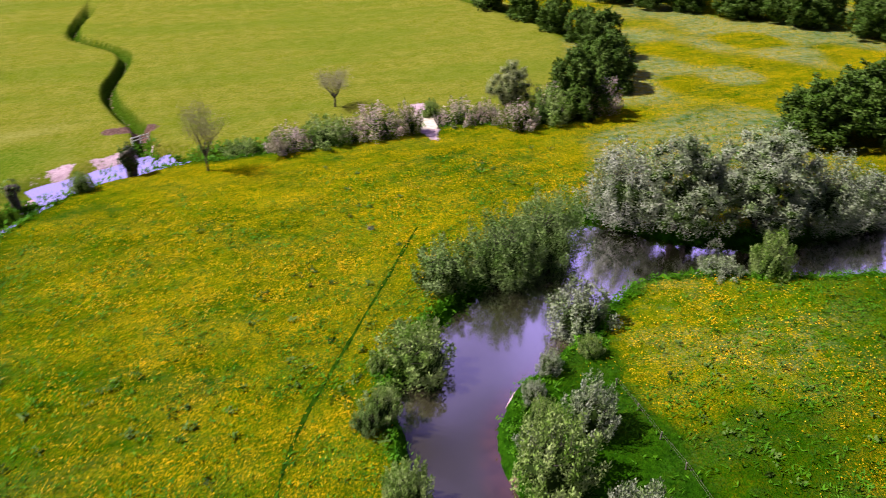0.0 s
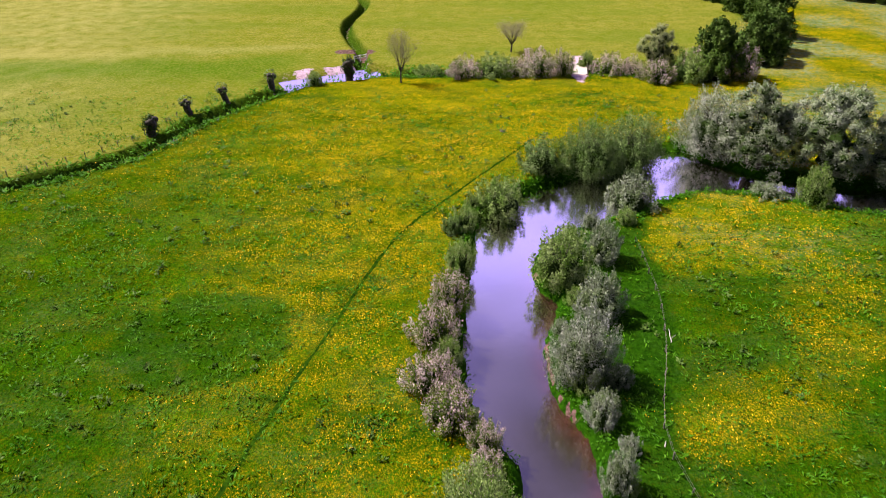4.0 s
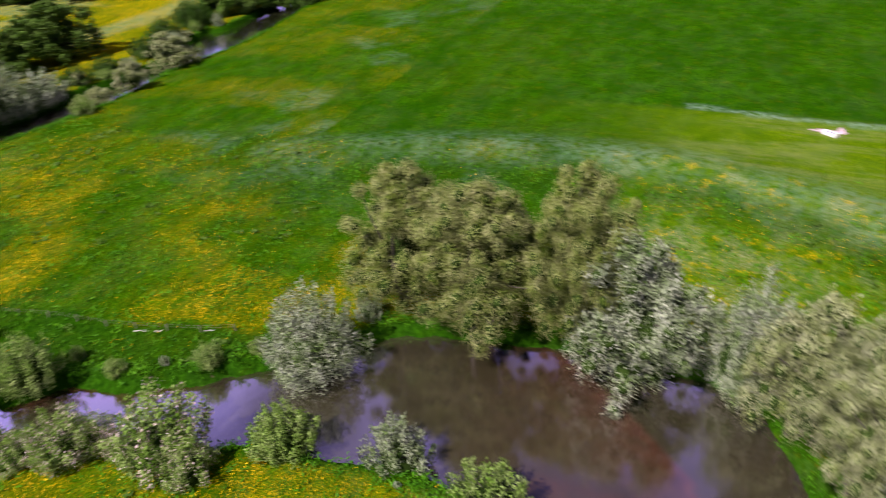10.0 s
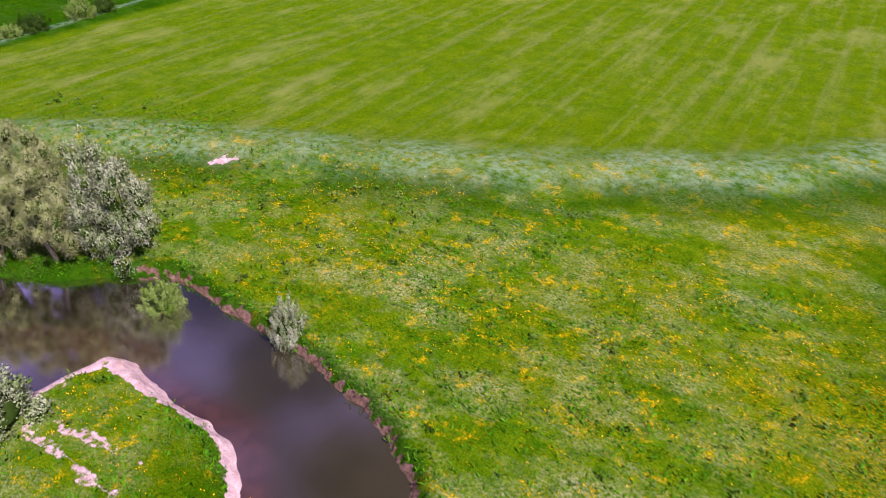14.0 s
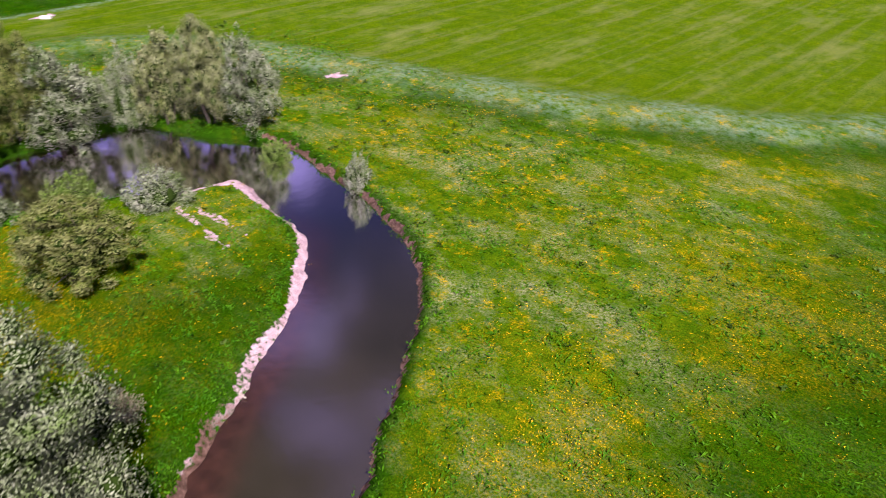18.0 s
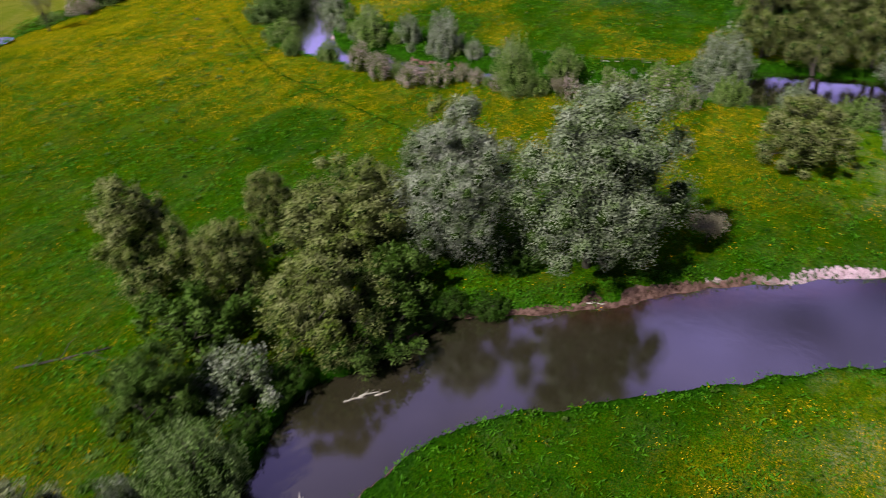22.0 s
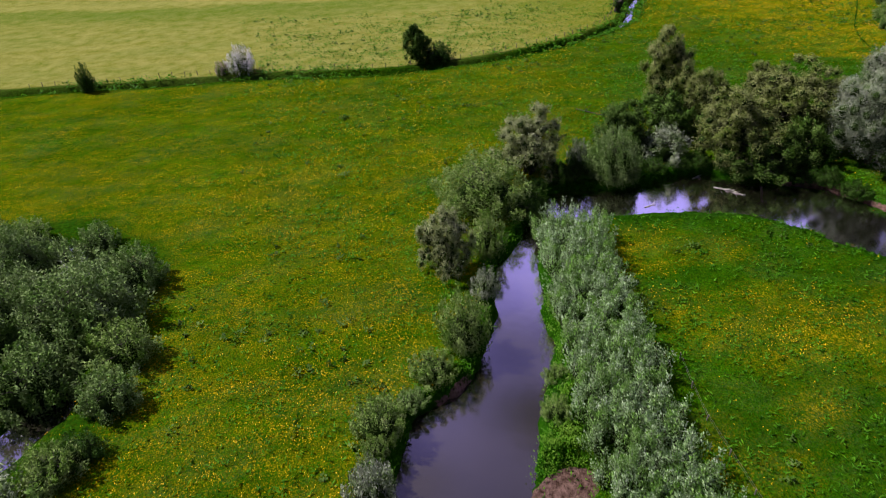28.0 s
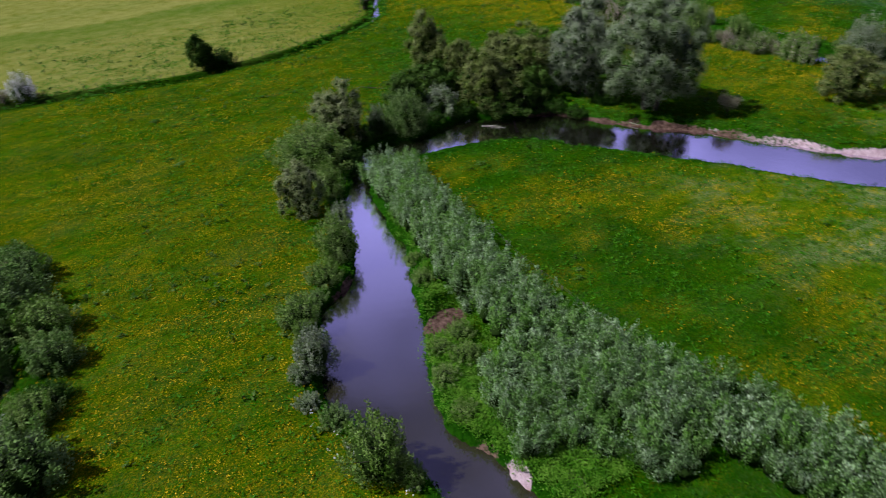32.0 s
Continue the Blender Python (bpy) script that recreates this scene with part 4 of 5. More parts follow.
        cr, cl = make_crown(rng, h, w, base, nc, nl, ln, wd * (1.25 if kind in ("green_tree", "dark_bush", "bush") else 1.0), droop, tops=tops)
        st, limbs = make_stems(rng, h, w, trunk, cl, 3 if (not big or "willow" in kind) else 1)
        parts = [("trunk", one.mesh("trunk", BARK, True)) for one in st] + [("branchwork", limbs.mesh("branchwork", BARK, True)), ("crown", cr.mesh("crown", LEAF[leaf]))]
    if kind not in ("bare_tree", "bare_shrub"):
        crown = dict(parts)["crown"]
        co = np.empty(len(crown.vertices) * 3, np.float32)
        crown.vertices.foreach_get("co", co)
        co = co.reshape(-1, 3)
        wide = np.percentile(np.hypot(co[:, 0], co[:, 1]), 96) * 2 / (3.0 if kind == "osier" else w)
        tall = np.percentile(co[:, 2], 99.3) / h
        for _, me_ in parts:
            me_.transform(Matrix.Diagonal((1 / wide, 1 / wide, 1 / tall, 1)))
    BLANK[key] = parts
    return parts


WORDS = {
    "silver_willow": ("silver_willow", "silvery grey-green willow with a wind-ruffled crown", "willow"),
    "silver_willow_dull": ("grey_willow", "grey-green willow leaning over the river bank", "willow"),
    "olive_willow": ("willow_tree", "tall olive-green willow with a loose crown", "tree"),
    "pale_willow": ("pale_willow", "pale straw-green willow with feathery twigs", "willow"),
    "bush": ("bush", "rounded mid-green bush on the river bank", "bush"),
    "dark_bush": ("dark_bush", "dense dark green bush", "bush"),
    "green_tree": ("tree", "broad green tree with a dense crown", "tree"),
    "hawthorn": ("hawthorn", "hawthorn bush with fading cream and pink blossom", "hawthorn"),
    "hawthorn_green": ("green_hawthorn", "green hawthorn bush with a few pinkish flower tops", "hawthorn"),
    "hawthorn_white": ("flowering_hawthorn", "hawthorn bush covered in white blossom", "hawthorn"),
    "dark_willow": ("dark_willow", "dark green willow leaning over the river", "willow"),
    "bare_tree": ("bare_tree", "thin tree with nearly bare spreading branches", "tree"),
    "bare_shrub": ("bare_shrub", "brownish shrub of bare twigs", "shrub"),
    "osier": ("osier", "upright silvery osier willow in a dense row", "willow"),
}
_count = {}


def plant(kind, x, y, h, w, z=None, group=""):
    """One plant of that kind, height and spread, rooted in the ground."""
    k = _count[kind] = _count.get(kind, 0) + 1
    big = 0 if kind == "osier" else int(h > 8.5) + int(h > 17)
    if kind in PLUMED and 8.5 < h <= 12.0:
        big = 3
    nh, nw = SIZES[big]
    if kind == "osier":
        nw = 3.0
    name, label, cat = WORDS[kind]
    e = tagged(new(name), label, cat, group)
    z = float(ground_z(x, y)) if z is None else z
    sx, sz = 1.04 * w / nw, h / nh
    e.matrix_basis = Matrix.Translation((x, y, max(z, WATER_Z - 0.1) - 0.05)) @ Matrix.Rotation(k * 2.4, 4, "Z") @ Matrix.Diagonal((sx, sx, sz, 1))
    for pn, pm in proto(kind, k % (2 if big == 2 else 3), big):
        o = new(pn, pm)
        o.parent = e
        if pn in ("twig_spray", "stool", "branchwork"):
            o["kind"] = "stuff"
    return e


plant("bare_tree", -9.6, 153.2, 13.2, 7.7)
plant("bush", -28.9, 151.9, 3.3, 3.5)
plant("bare_shrub", 2.7, 155.8, 2.8, 5.2)
plant("bush", 12.1, 160.4, 6.4, 10.5)
plant("bare_tree", 17.5, 178.0, 8.8, 10.2)
plant("hawthorn", 22.1, 160.0, 5.7, 9.2)
plant("hawthorn", 27.8, 158.8, 5.8, 5.2)
plant("hawthorn", 39.1, 162.0, 5.6, 8.6)
plant("hawthorn", 44.9, 161.0, 5.2, 5.3)
plant("pale_willow", 50.7, 162.7, 10.8, 9.3)
plant("bush", 56.3, 156.4, 7.6, 10.3)
plant("green_tree", 63.3, 158.9, 14.3, 11.7)
plant("green_tree", 78.2, 170.7, 12.9, 11.0)
plant("silver_willow", 48.5, 116.4, 10.8, 12.4)
plant("silver_willow", 54.3, 110.2, 13.9, 13.5)
plant("silver_willow", 65.0, 107.0, 14.1, 14.4)
plant("silver_willow", 76.0, 105.4, 10.2, 12.3)
plant("silver_willow", 83.8, 104.5, 6.7, 10.9)
plant("green_tree", 98.1, 130.5, 11.8, 14.5)
plant("green_tree", 111.5, 128.8, 14.6, 19.7)
plant("pale_willow", 114.9, 94.7, 9.6, 12.9)
plant("pale_willow", 96.1, 90.0, 6.8, 7.3)
plant("pale_willow", 87.4, 92.3, 4.6, 7.9)
plant("silver_willow_dull", 17.1, 107.9, 5.3, 8.5)
plant("silver_willow_dull", 25.1, 109.0, 9.3, 10.5)
plant("silver_willow_dull", 32.4, 110.8, 9.9, 10.6)
plant("bush", 8.9, 94.3, 6.4, 8.5)
plant("bush", 3.0, 87.8, 3.7, 4.1)
plant("bush", 2.4, 76.5, 4.4, 4.4)
plant("silver_willow", 29.0, 94.8, 6.9, 7.9)
plant("silver_willow", 52.1, 98.6, 3.1, 6.4)
plant("bush", 58.1, 96.6, 7.1, 5.4)
plant("bush", 15.0, 74.8, 7.5, 7.9)
plant("silver_willow", 21.4, 79.5, 5.9, 5.3)
plant("silver_willow", 19.1, 66.9, 6.2, 6.0)
plant("silver_willow", 15.0, 56.3, 9.1, 7.4)
plant("silver_willow", 18.8, 54.7, 2.9, 2.4)
plant("silver_willow", 15.8, 49.2, 3.9, 3.6)
plant("silver_willow", 15.7, 41.4, 5.0, 3.2)
plant("hawthorn", 0.8, 68.1, 5.6, 4.8)
plant("hawthorn", -0.9, 61.7, 5.0, 5.7)
plant("hawthorn", -1.4, 54.4, 4.0, 5.3)
plant("hawthorn", 0.4, 49.8, 4.0, 5.5)
plant("bush", 2.9, 34.0, 10.6, 7.7)
plant("bare_shrub", 3.5, 26.3, 3.9, 3.3)
plant("bush", 13.4, 29.1, 6.1, 6.3)
plant("hawthorn_green", 5.1, 21.5, 2.7, 5.1)
plant("hawthorn_green", 7.3, 17.2, 5.4, 6.1)
plant("hawthorn_green", 10.2, 8.8, 6.5, 9.4)
plant("bush", 14.6, -1.8, 4.9, 6.1)
plant("silver_willow", 17.0, -12.4, 6.0, 6.3)
plant("bush", 14.9, -21.6, 5.6, 7.4)
plant("bush", 15.2, -0.9, 3.7, 5.8)
plant("silver_willow", 26.8, 2.5, 10.1, 10.4)
plant("silver_willow", 35.0, -0.4, 3.9, 3.2)
plant("olive_willow", 39.5, -3.5, 17.4, 14.5)
plant("olive_willow", 37.0, -13.5, 18.8, 15.0)
plant("olive_willow", 40.5, -23.3, 19.3, 11.5)
plant("silver_willow", 37.2, -30.2, 15.7, 14.1)
plant("silver_willow", 37.2, -41.1, 12, 9)
plant("pale_willow", 31.7, -45.4, 15.4, 9)
plant("pale_willow", 25.4, -49.6, 17.5, 10.5)
plant("silver_willow", 19.6, -54.4, 15.2, 10.1)
plant("bush", 8.8, -51.3, 3.4, 5.2)
plant("silver_willow", -8.0, -53.9, 5.6, 4.0)
plant("silver_willow", 5.9, -29.7, 5.1, 8.8)
plant("olive_willow", -4.0, -14.8, 10.8, 13.0)
plant("bare_shrub", -30.3, -7.4, 4.6, 5.3)
plant("silver_willow", -40.5, 4.0, 23.0, 20.0)
plant("silver_willow", -46.0, 20.0, 20.2, 15.5)
plant("olive_willow", -55.0, 31.3, 13.9, 14.3)
plant("olive_willow", -69.7, 49.3, 15.8, 11.2)
plant("olive_willow", -52.5, 45.5, 9.3, 7.1)
plant("dark_willow", -74.3, 37.1, 8.3, 12.3)
plant("silver_willow", -77.9, 28.8, 6.0, 8.6)
plant("silver_willow_dull", -87.8, 23.5, 8.7, 8.6)
plant("pale_willow", -101.0, 28.2, 11.7, 11.2)
plant("silver_willow", -92.7, 27.9, 5.5, 3.8)
plant("bush", -110.2, 18.3, 8.9, 14.2)
plant("dark_willow", -64.6, 20.3, 5.8, 11.0)
plant("pale_willow", -118.1, 1.2, 10.4, 7.4)
plant("bush", -112.1, 5.3, 6.1, 5.2)
plant("silver_willow", -113.9, -4.0, 3.8, 4.1)
plant("bush", -117.6, -13.5, 7.6, 6.2)
plant("bush", -121.9, -18.0, 3.2, 5.4)
plant("bush", -128.1, -25.5, 4.4, 5.6)
plant("silver_willow", -128.9, -34.4, 5.9, 5.0)
plant("bush", -128.7, -52.3, 7.5, 7.1)
plant("silver_willow_dull", -178.2, 9.0, 10.0, 10.5)
plant("silver_willow_dull", -165.3, -2.7, 10.3, 16.0)
plant("silver_willow", -164.6, -31.6, 6.5, 10.4)
plant("dark_bush", -193.0, 91.1, 6.6, 3.8)
plant("hawthorn_white", -157.7, 95.9, 6.4, 6.4)
plant("hawthorn", -162.5, 95.6, 3.2, 3.4)
plant("green_tree", -115.0, 92.8, 8.8, 7.2)
plant("dark_bush", -109.5, 92.1, 4.6, 7.4)
plant("dark_bush", 118.3, -90.3, 6.2, 9.3)
plant("bush", 120.9, -101.0, 2.8, 6.3)
plant("dark_bush", 120.8, -106.9, 4.2, 7.6)
plant("bush", 121.7, -120.6, 5.0, 7.7)
plant("dark_bush", 122.0, -127.5, 4.1, 6.4)
plant("silver_willow", -167.7, 5.6, 5.8, 9.7)
plant("silver_willow_dull", -175.9, 17.0, 3.6, 5.8)
plant("olive_willow", -40.0, 24.0, 17.0, 10.0)
plant("olive_willow", -68.0, 24.5, 13.0, 12.5)
plant("olive_willow", -66.0, 40.0, 11.0, 9.0)
plant("olive_willow", -48.0, 30.0, 12.0, 9.0)

# the thicket round the backwater
for x, y, h, w in ((-163, -3, 8, 12), (-157.5, -9, 5.5, 8), (-160, 6, 6, 8), (-167, -13, 8, 10), (-174, -2, 9, 11), (-176, 10, 8, 10), (-169, 17.5, 5, 7), (-157, -17, 4.5, 7),
                   (-161, -35, 7, 11), (-160, -26.5, 4, 6), (-181, 22, 5, 8), (-172, -24, 6, 9)):
    plant("silver_willow_dull" if (x + y) % 2 < 1 else "bush", x, y, h, w)
# the osier belt along the far bank
orng = np.random.RandomState(11)
belt_l = spline([(-103.3, 8), (-104.8, -4), (-105.8, -15), (-106.8, -27), (-107.2, -40), (-105, -52), (-102.5, -60), (-98.5, -67), (-96, -73), (-95, -80), (-94, -89)], 1.9)
for i, (x, y) in enumerate(belt_l):
    t = belt_l[min(i + 1, len(belt_l) - 1)] - belt_l[max(i - 1, 0)]
    t = t / np.linalg.norm(t)
    for row in range(5):
        o = 0.3 + 1.75 * row + orng.uniform(-0.5, 0.5)
        plant("osier", x - t[1] * o + orng.uniform(-0.5, 0.5), y + t[0] * o + orng.uniform(-0.5, 0.5), orng.uniform(3.6, 5.6), orng.uniform(3.0, 4.2), group="osier belt")
THICKET = np.array([(-113.5, -47), (-107, -45), (-103, -54), (-98.5, -66), (-97, -72), (-104, -69), (-116, -59)])
spots = [p for p in zip(orng.uniform(-116, -97, 420), orng.uniform(-72, -45, 420)) if inside(np.array([p[0]]), np.array([p[1]]), THICKET)[0]]
GAPS = ((-105.9, -63.1), (-110.4, -62.3), (-112.8, -64.1), (-98.7, -67.4), (-98.0, -70.0), (-97.4, -72.6))
for x, y in spots[:150]:
    if min(math.hypot(x - a, y - b) for a, b in GAPS) < 1.6:
        continue
    plant("osier", x, y, orng.uniform(2.6, 4.0), orng.uniform(2.8, 3.6), group="osier belt")

for x, y, h, w in ((-108.5, -20, 1.7, 3.2), (-110, -26, 2.0, 3.4), (-115, -40, 1.9, 3.4), (-117, -45, 2.2, 3.6), (-117.5, -51, 1.8, 3.2), (-113, -43, 2.4, 4.0), (-111.5, -39, 2.2, 3.6)):
    plant("bush", x, y, h, w)

# further bushes of the hedges, thickets and far woods
for x, y, h, w in ((5, 159.5, 5.5, 8), (-3, 161, 3.0, 7), (16, 160, 5, 7), (34.5, 166, 3.5, 4), (49, 155, 5, 8), (68, 158, 7, 9), (58, 159, 7, 8)):
    plant("hawthorn" if h > 4.5 else "bush", x, y, h, w)
for x, y, h, w in ((84, 180, 12, 11), (90, 194, 12.5, 11), (94, 209, 11, 10), (93, 224, 11, 10), (91, 240, 11, 11), (86, 258, 12, 12)):
    plant("green_tree", x, y, h, w)
for k in range(22):
    plant("green_tree", 128 + 2.9 * k + 5 * math.sin(k * 2.1), 268 - 4.6 * k + 6 * math.cos(k * 1.7), 13 + 3 * math.sin(k * 1.3), 13)
for x, y, h, w in ((105, 106, 4, 8), (120, 107, 5, 9), (135, 114, 6, 10), (150, 115, 7, 11), (96, 107, 4, 7), (86, 107, 5, 7), (-66, 31, 4, 8), (-80, 31, 4, 7),
                   (-52, 25, 5, 8), (-60, 22, 4, 7), (-45, 13, 4, 7), (-88, 27, 4, 8), (-158, -24, 3, 5)):
    plant("dark_bush", x, y, h, w)
for x, y, h, w in ((-172, 12, 6, 8), (-181, 14, 7, 9), (-170, -2, 7, 9), (-176, -14, 7, 10), (-171, -30, 6, 9), (-184, 2, 8, 11), (-186, -12, 7, 10)):
    plant("silver_willow_dull", x, y, h, w)
for x, y, h, w in ((-84, 33, 9, 9), (-58, 22, 8, 9)):
    plant("dark_willow", x, y, h, w)
brng = np.random.RandomState(5)
# added low dark bushes that stand in for the black shade under the bank trees
for x, y in BANK_A2[::4]:
    if -108 < x < -50 and y > 9:
        plant("dark_bush", x + brng.uniform(-0.8, 0.8), y + brng.uniform(1.2, 2.4), brng.uniform(1.8, 3.2), brng.uniform(3.6, 5.2))
for x, y in BANK_A2[int(len(BANK_A2) * 0.62) : int(len(BANK_A2) * 0.86) : 4]:
    plant(("bush", "silver_willow_dull", "pale_willow", "bush", "silver_willow")[int(brng.randint(5))], x - 1.9 + brng.uniform(-0.6, 0.6), y + brng.uniform(-1, 1), brng.uniform(1.4, 2.6), brng.uniform(2.6, 4.2))


# lower shrubs between the larger ones on both banks
for line, lo, hi, gap, out, kinds, big in ((BANK_B, 38, 92, 4.0, 1, ("silver_willow", "bush", "silver_willow"), 1.15), (BANK_A, 66, 104, 6.5, -1, ("silver_willow_dull", "bush"), 0.85),
                                      (BANK_A, 30, 64, 2.6, -1, ("hawthorn", "hawthorn", "bush"), 1.15), (BANK_B, 5, 34, 4.0, 1, ("bush", "bush", "silver_willow"), 0.9),
                                      (BANK_A, 4, 26, 2.4, -1, ("hawthorn_green", "hawthorn", "bush", "hawthorn_green"), 1.35)):
    t = np.gradient(line, axis=0)
    t /= np.linalg.norm(t, axis=1)[:, None] + 1e-9
    run, k = 0.0, 0
    for (x, y), (tx, ty) in zip(line, t):
        run += 1.0
        if lo < y < hi and x < 30 and run > gap:
            run, k = brng.uniform(-0.8, 0.8), k + 1
            o = out * brng.uniform(1.2, 4.0)
            h = big * brng.uniform(1.3, 3.2)
            plant(kinds[k % len(kinds)], x - ty * o, y + tx * o, h, h * brng.uniform(0.9, 1.3))


def part(name, mesh, parent, label=""):
    o = new(name, mesh)
    o.parent = parent
    if label:
        o["label"] = label
    return o


# ---- pollards along the ditch ----
def pollard(x, y, h, w, ivy, lean):
    rng = np.random.RandomState(int(abs(x * 7 + y)))
    name, label = ("ivy_pollard", "old pollard willow stump overgrown with ivy") if ivy else ("pollard_stump", "bare dark pollard willow stump with a knobbly head")
    e = tagged(new(name), label, "tree stump", "pollards along the ditch")
    e.matrix_basis = Matrix.Translation((x, y, float(ground_z(x, y)) - 0.1))
    st = Shape()
    top = st.limb((0, 0, -0.3), (lean * h, 0, h * 0.82), w * 0.30, w * 0.36, 9, w * 0.05, rng)
    for _ in range(9):
        q = ball(1, rng)[0] * w * 0.33
        st.blob(top + q * (1, 1, 0.6), w * 0.22, 0.9, rng, 5, 7)
    st.mi = [m * 0 for m in st.mi]
    part("trunk", st.mesh("trunk", BARK, True), e)
    sh = Shape()
    for _ in range(14):
        q = ball(1, rng)[0]
        q[2] = abs(q[2]) + 0.5
        sh.limb(top, top + q * h * 0.22, 0.05, 0.015, 4, 0.04, rng)
    part("shoot_tuft", sh.mesh("shoot_tuft", BARK), e)["kind"] = "stuff"
    lv = Shape()
    n = 1500 if ivy else 160
    if ivy:
        d = ball(n, rng)
        at = d * (w * 0.36, w * 0.36, h * 0.36) * rng.uniform(0.6, 1.25, n)[:, None] * (1 + 0.35 * np.sin(d[:, :1] * 5 + d[:, 2:] * 7)) + (lean * h * 0.5, 0, h * 0.6)
    else:
        d = ball(n, rng)
        at = top + d * w * 0.55 + (0, 0, 0.3)
    lv.leaves(at, d + rng.normal(size=(n, 3)) * 0.5, 0.32, 0.11, rng, d)
    part("ivy" if ivy else "sprout_tuft", lv.mesh("ivy", LEAF["dark" if ivy else "dull"]), e)["kind"] = "stuff"


for x, y, h, w, ivy, lean in ((-38.0, 149.1, 3.7, 2.2, 0, 0), (-45.2, 139.8, 3.6, 2.0, 0, -0.3), (-51.2, 133.2, 3.1, 2.1, 0, -0.15), (-54.9, 122.3, 3.7, 2.7, 1, 0), (-21.8, 156.6, 5.4, 2.9, 1, 0)):
    pollard(x, y, h, w, ivy, lean)


# ---- fences ----
def box_mesh(name, sx, sy, sz, mat, bevel=0.02, z0=0.0):
    bm = bmesh.new()
    bmesh.ops.create_cube(bm, size=1.0, matrix=Matrix.Translation((0, 0, z0 + sz / 2)) @ Matrix.Diagonal((sx, sy, sz, 1)))
    bmesh.ops.bevel(bm, geom=bm.edges[:], offset=bevel, segments=1, affect="EDGES")
    m = bpy.data.meshes.new(name)
    bm.to_mesh(m)
    bm.free()
    m.materials.append(mat)
    return m


def fence(name, pts, gap, height, label, wires, mat=None):
    e = tagged(new(name), label, "fence")
    rng = np.random.RandomState(len(pts))
    seg = np.linalg.norm(np.diff(pts, axis=0), axis=1)
    run = np.r_[0, np.cumsum(seg)]
    at = np.arange(0, run[-1], gap)
    px, py = np.interp(at, run, pts[:, 0]), np.interp(at, run, pts[:, 1])
    pz = ground_z(px, py)
    pm = box_mesh("post", 0.13, 0.13, height + 0.3, mat or POST, 0.02, -0.3)
    for x, y, z in zip(px, py, pz):
        o = part("post", pm, e)
        o.matrix_basis = Matrix.Translation((x, y, z)) @ Euler((rng.normal() * 0.05, rng.normal() * 0.05, rng.uniform(0, 3))).to_matrix().to_4x4() @ Matrix.Diagonal((1, 1, rng.uniform(0.85, 1.1), 1))
    for k in range(wires):
        w = Shape()
        zz = height * (0.95 - 0.35 * k)
        for i in range(len(px) - 1):
            w.limb((px[i], py[i], pz[i] + zz), (px[i + 1], py[i + 1], pz[i + 1] + zz), 0.012, 0.012, 3)
        part("wire", w.mesh("wire", POST), e)


fence("post_and_wire_fence", spline([(-209, 97.8), (-193, 97), (-176.5, 97.4), (-150.5, 94.9), (-135, 92.2), (-122.5, 90), (-103.5, 92.3), (-88, 97), (-73, 104.5), (-60, 116), (-52, 134)], 3.0), 3.1, 1.15,
      "old wooden post and wire fence beside the ditch", 2)
fence("bank_fence", spline([(27.3, 84), (26.9, 70), (25.1, 60), (21.6, 47), (23.3, 35), (25, 23), (27, 16), (28.8, 12)], 2.0), 4.0, 0.95, "thin wire fence on short posts along the river bank", 2)
fence("field_fence", spline([(-94.5, -20), (-95.4, -28.3), (-95, -35.6), (-94.8, -43.2), (-94.8, -50), (-92, -62)], 3.0), 4.5, 0.9, "thin wire fence on short posts beside the osiers", 2)


# ---- trodden paths, thin and broken ----
earth = Mat("trodden_turf", 0.95)
earth.b.inputs["Specular IOR Level"].default_value = 0.0
earth.color(earth.mix(earth.ramp(earth.noise(1.3, 5, 0.7), 0.4, 0.65), (0.008, 0.028, 0.001), (0.026, 0.07, 0.002)))


def trodden(pts, width, label):
    rng = np.random.RandomState(len(pts))
    p = spline(pts, 0.8)
    t = np.gradient(p, axis=0)
    t /= np.linalg.norm(t, axis=1)[:, None]
    w = (width * (1 + 0.45 * rough(p[:, 0], p[:, 1], 2.0)))[:, None]
    side = np.stack([-t[:, 1], t[:, 0]], -1) * w / 2
    rows = [p + side, p, p - side]
    v = np.vstack([np.c_[r, ground_z(r[:, 0], r[:, 1]) + z] for r, z in zip(rows, (0.0, 0.045, 0.0))])
    n = len(p)
    f = np.array([(i + k * n, i + k * n + n, i + k * n + n + 1, i + k * n + 1) for k in range(2) for i in range(n - 1)])
    tagged(new("footpath", fast_mesh("footpath", v, f, earth.m)), label, "path", kind="structure")


trodden([(18, 123), (6.3, 105.5), (-4, 90), (-8.5, 80), (-13, 64.5), (-17, 51), (-20.3, 38), (-21.5, 25), (-21.5, 10), (-20, -2)], 0.42, "narrow trodden path through the long grass")
trodden([(-20, 30), (-12, 35), (-8, 37), (-4, 38)], 0.35, "short trodden animal track in the grass")

for x, y, h, w in ((152, 117, 7, 12), (164, 116, 8, 12), (172, 112, 8, 12), (183, 108, 9, 13), (196, 106, 9, 13), (186, 98, 7, 11)):
    plant("dark_bush" if h < 8 else "green_tree", x, y, h, w)
for k in range(13):
    xx = 66 + 7.2 * k
    line = BANK_B if k in (2, 7) else BANK_A
    j = int(np.argmin(np.abs(line[:, 0] - xx) + 50 * (line[:, 1] < 80)))
    plant(("silver_willow", "pale_willow", "bush")[k % 3], xx, line[j, 1] + (-1.5 if k in (2, 7) else 2.5), 2.2 + 1.6 * ((k * 7) % 5) / 4, 3.6 + 2.0 * ((k * 3) % 4) / 3)


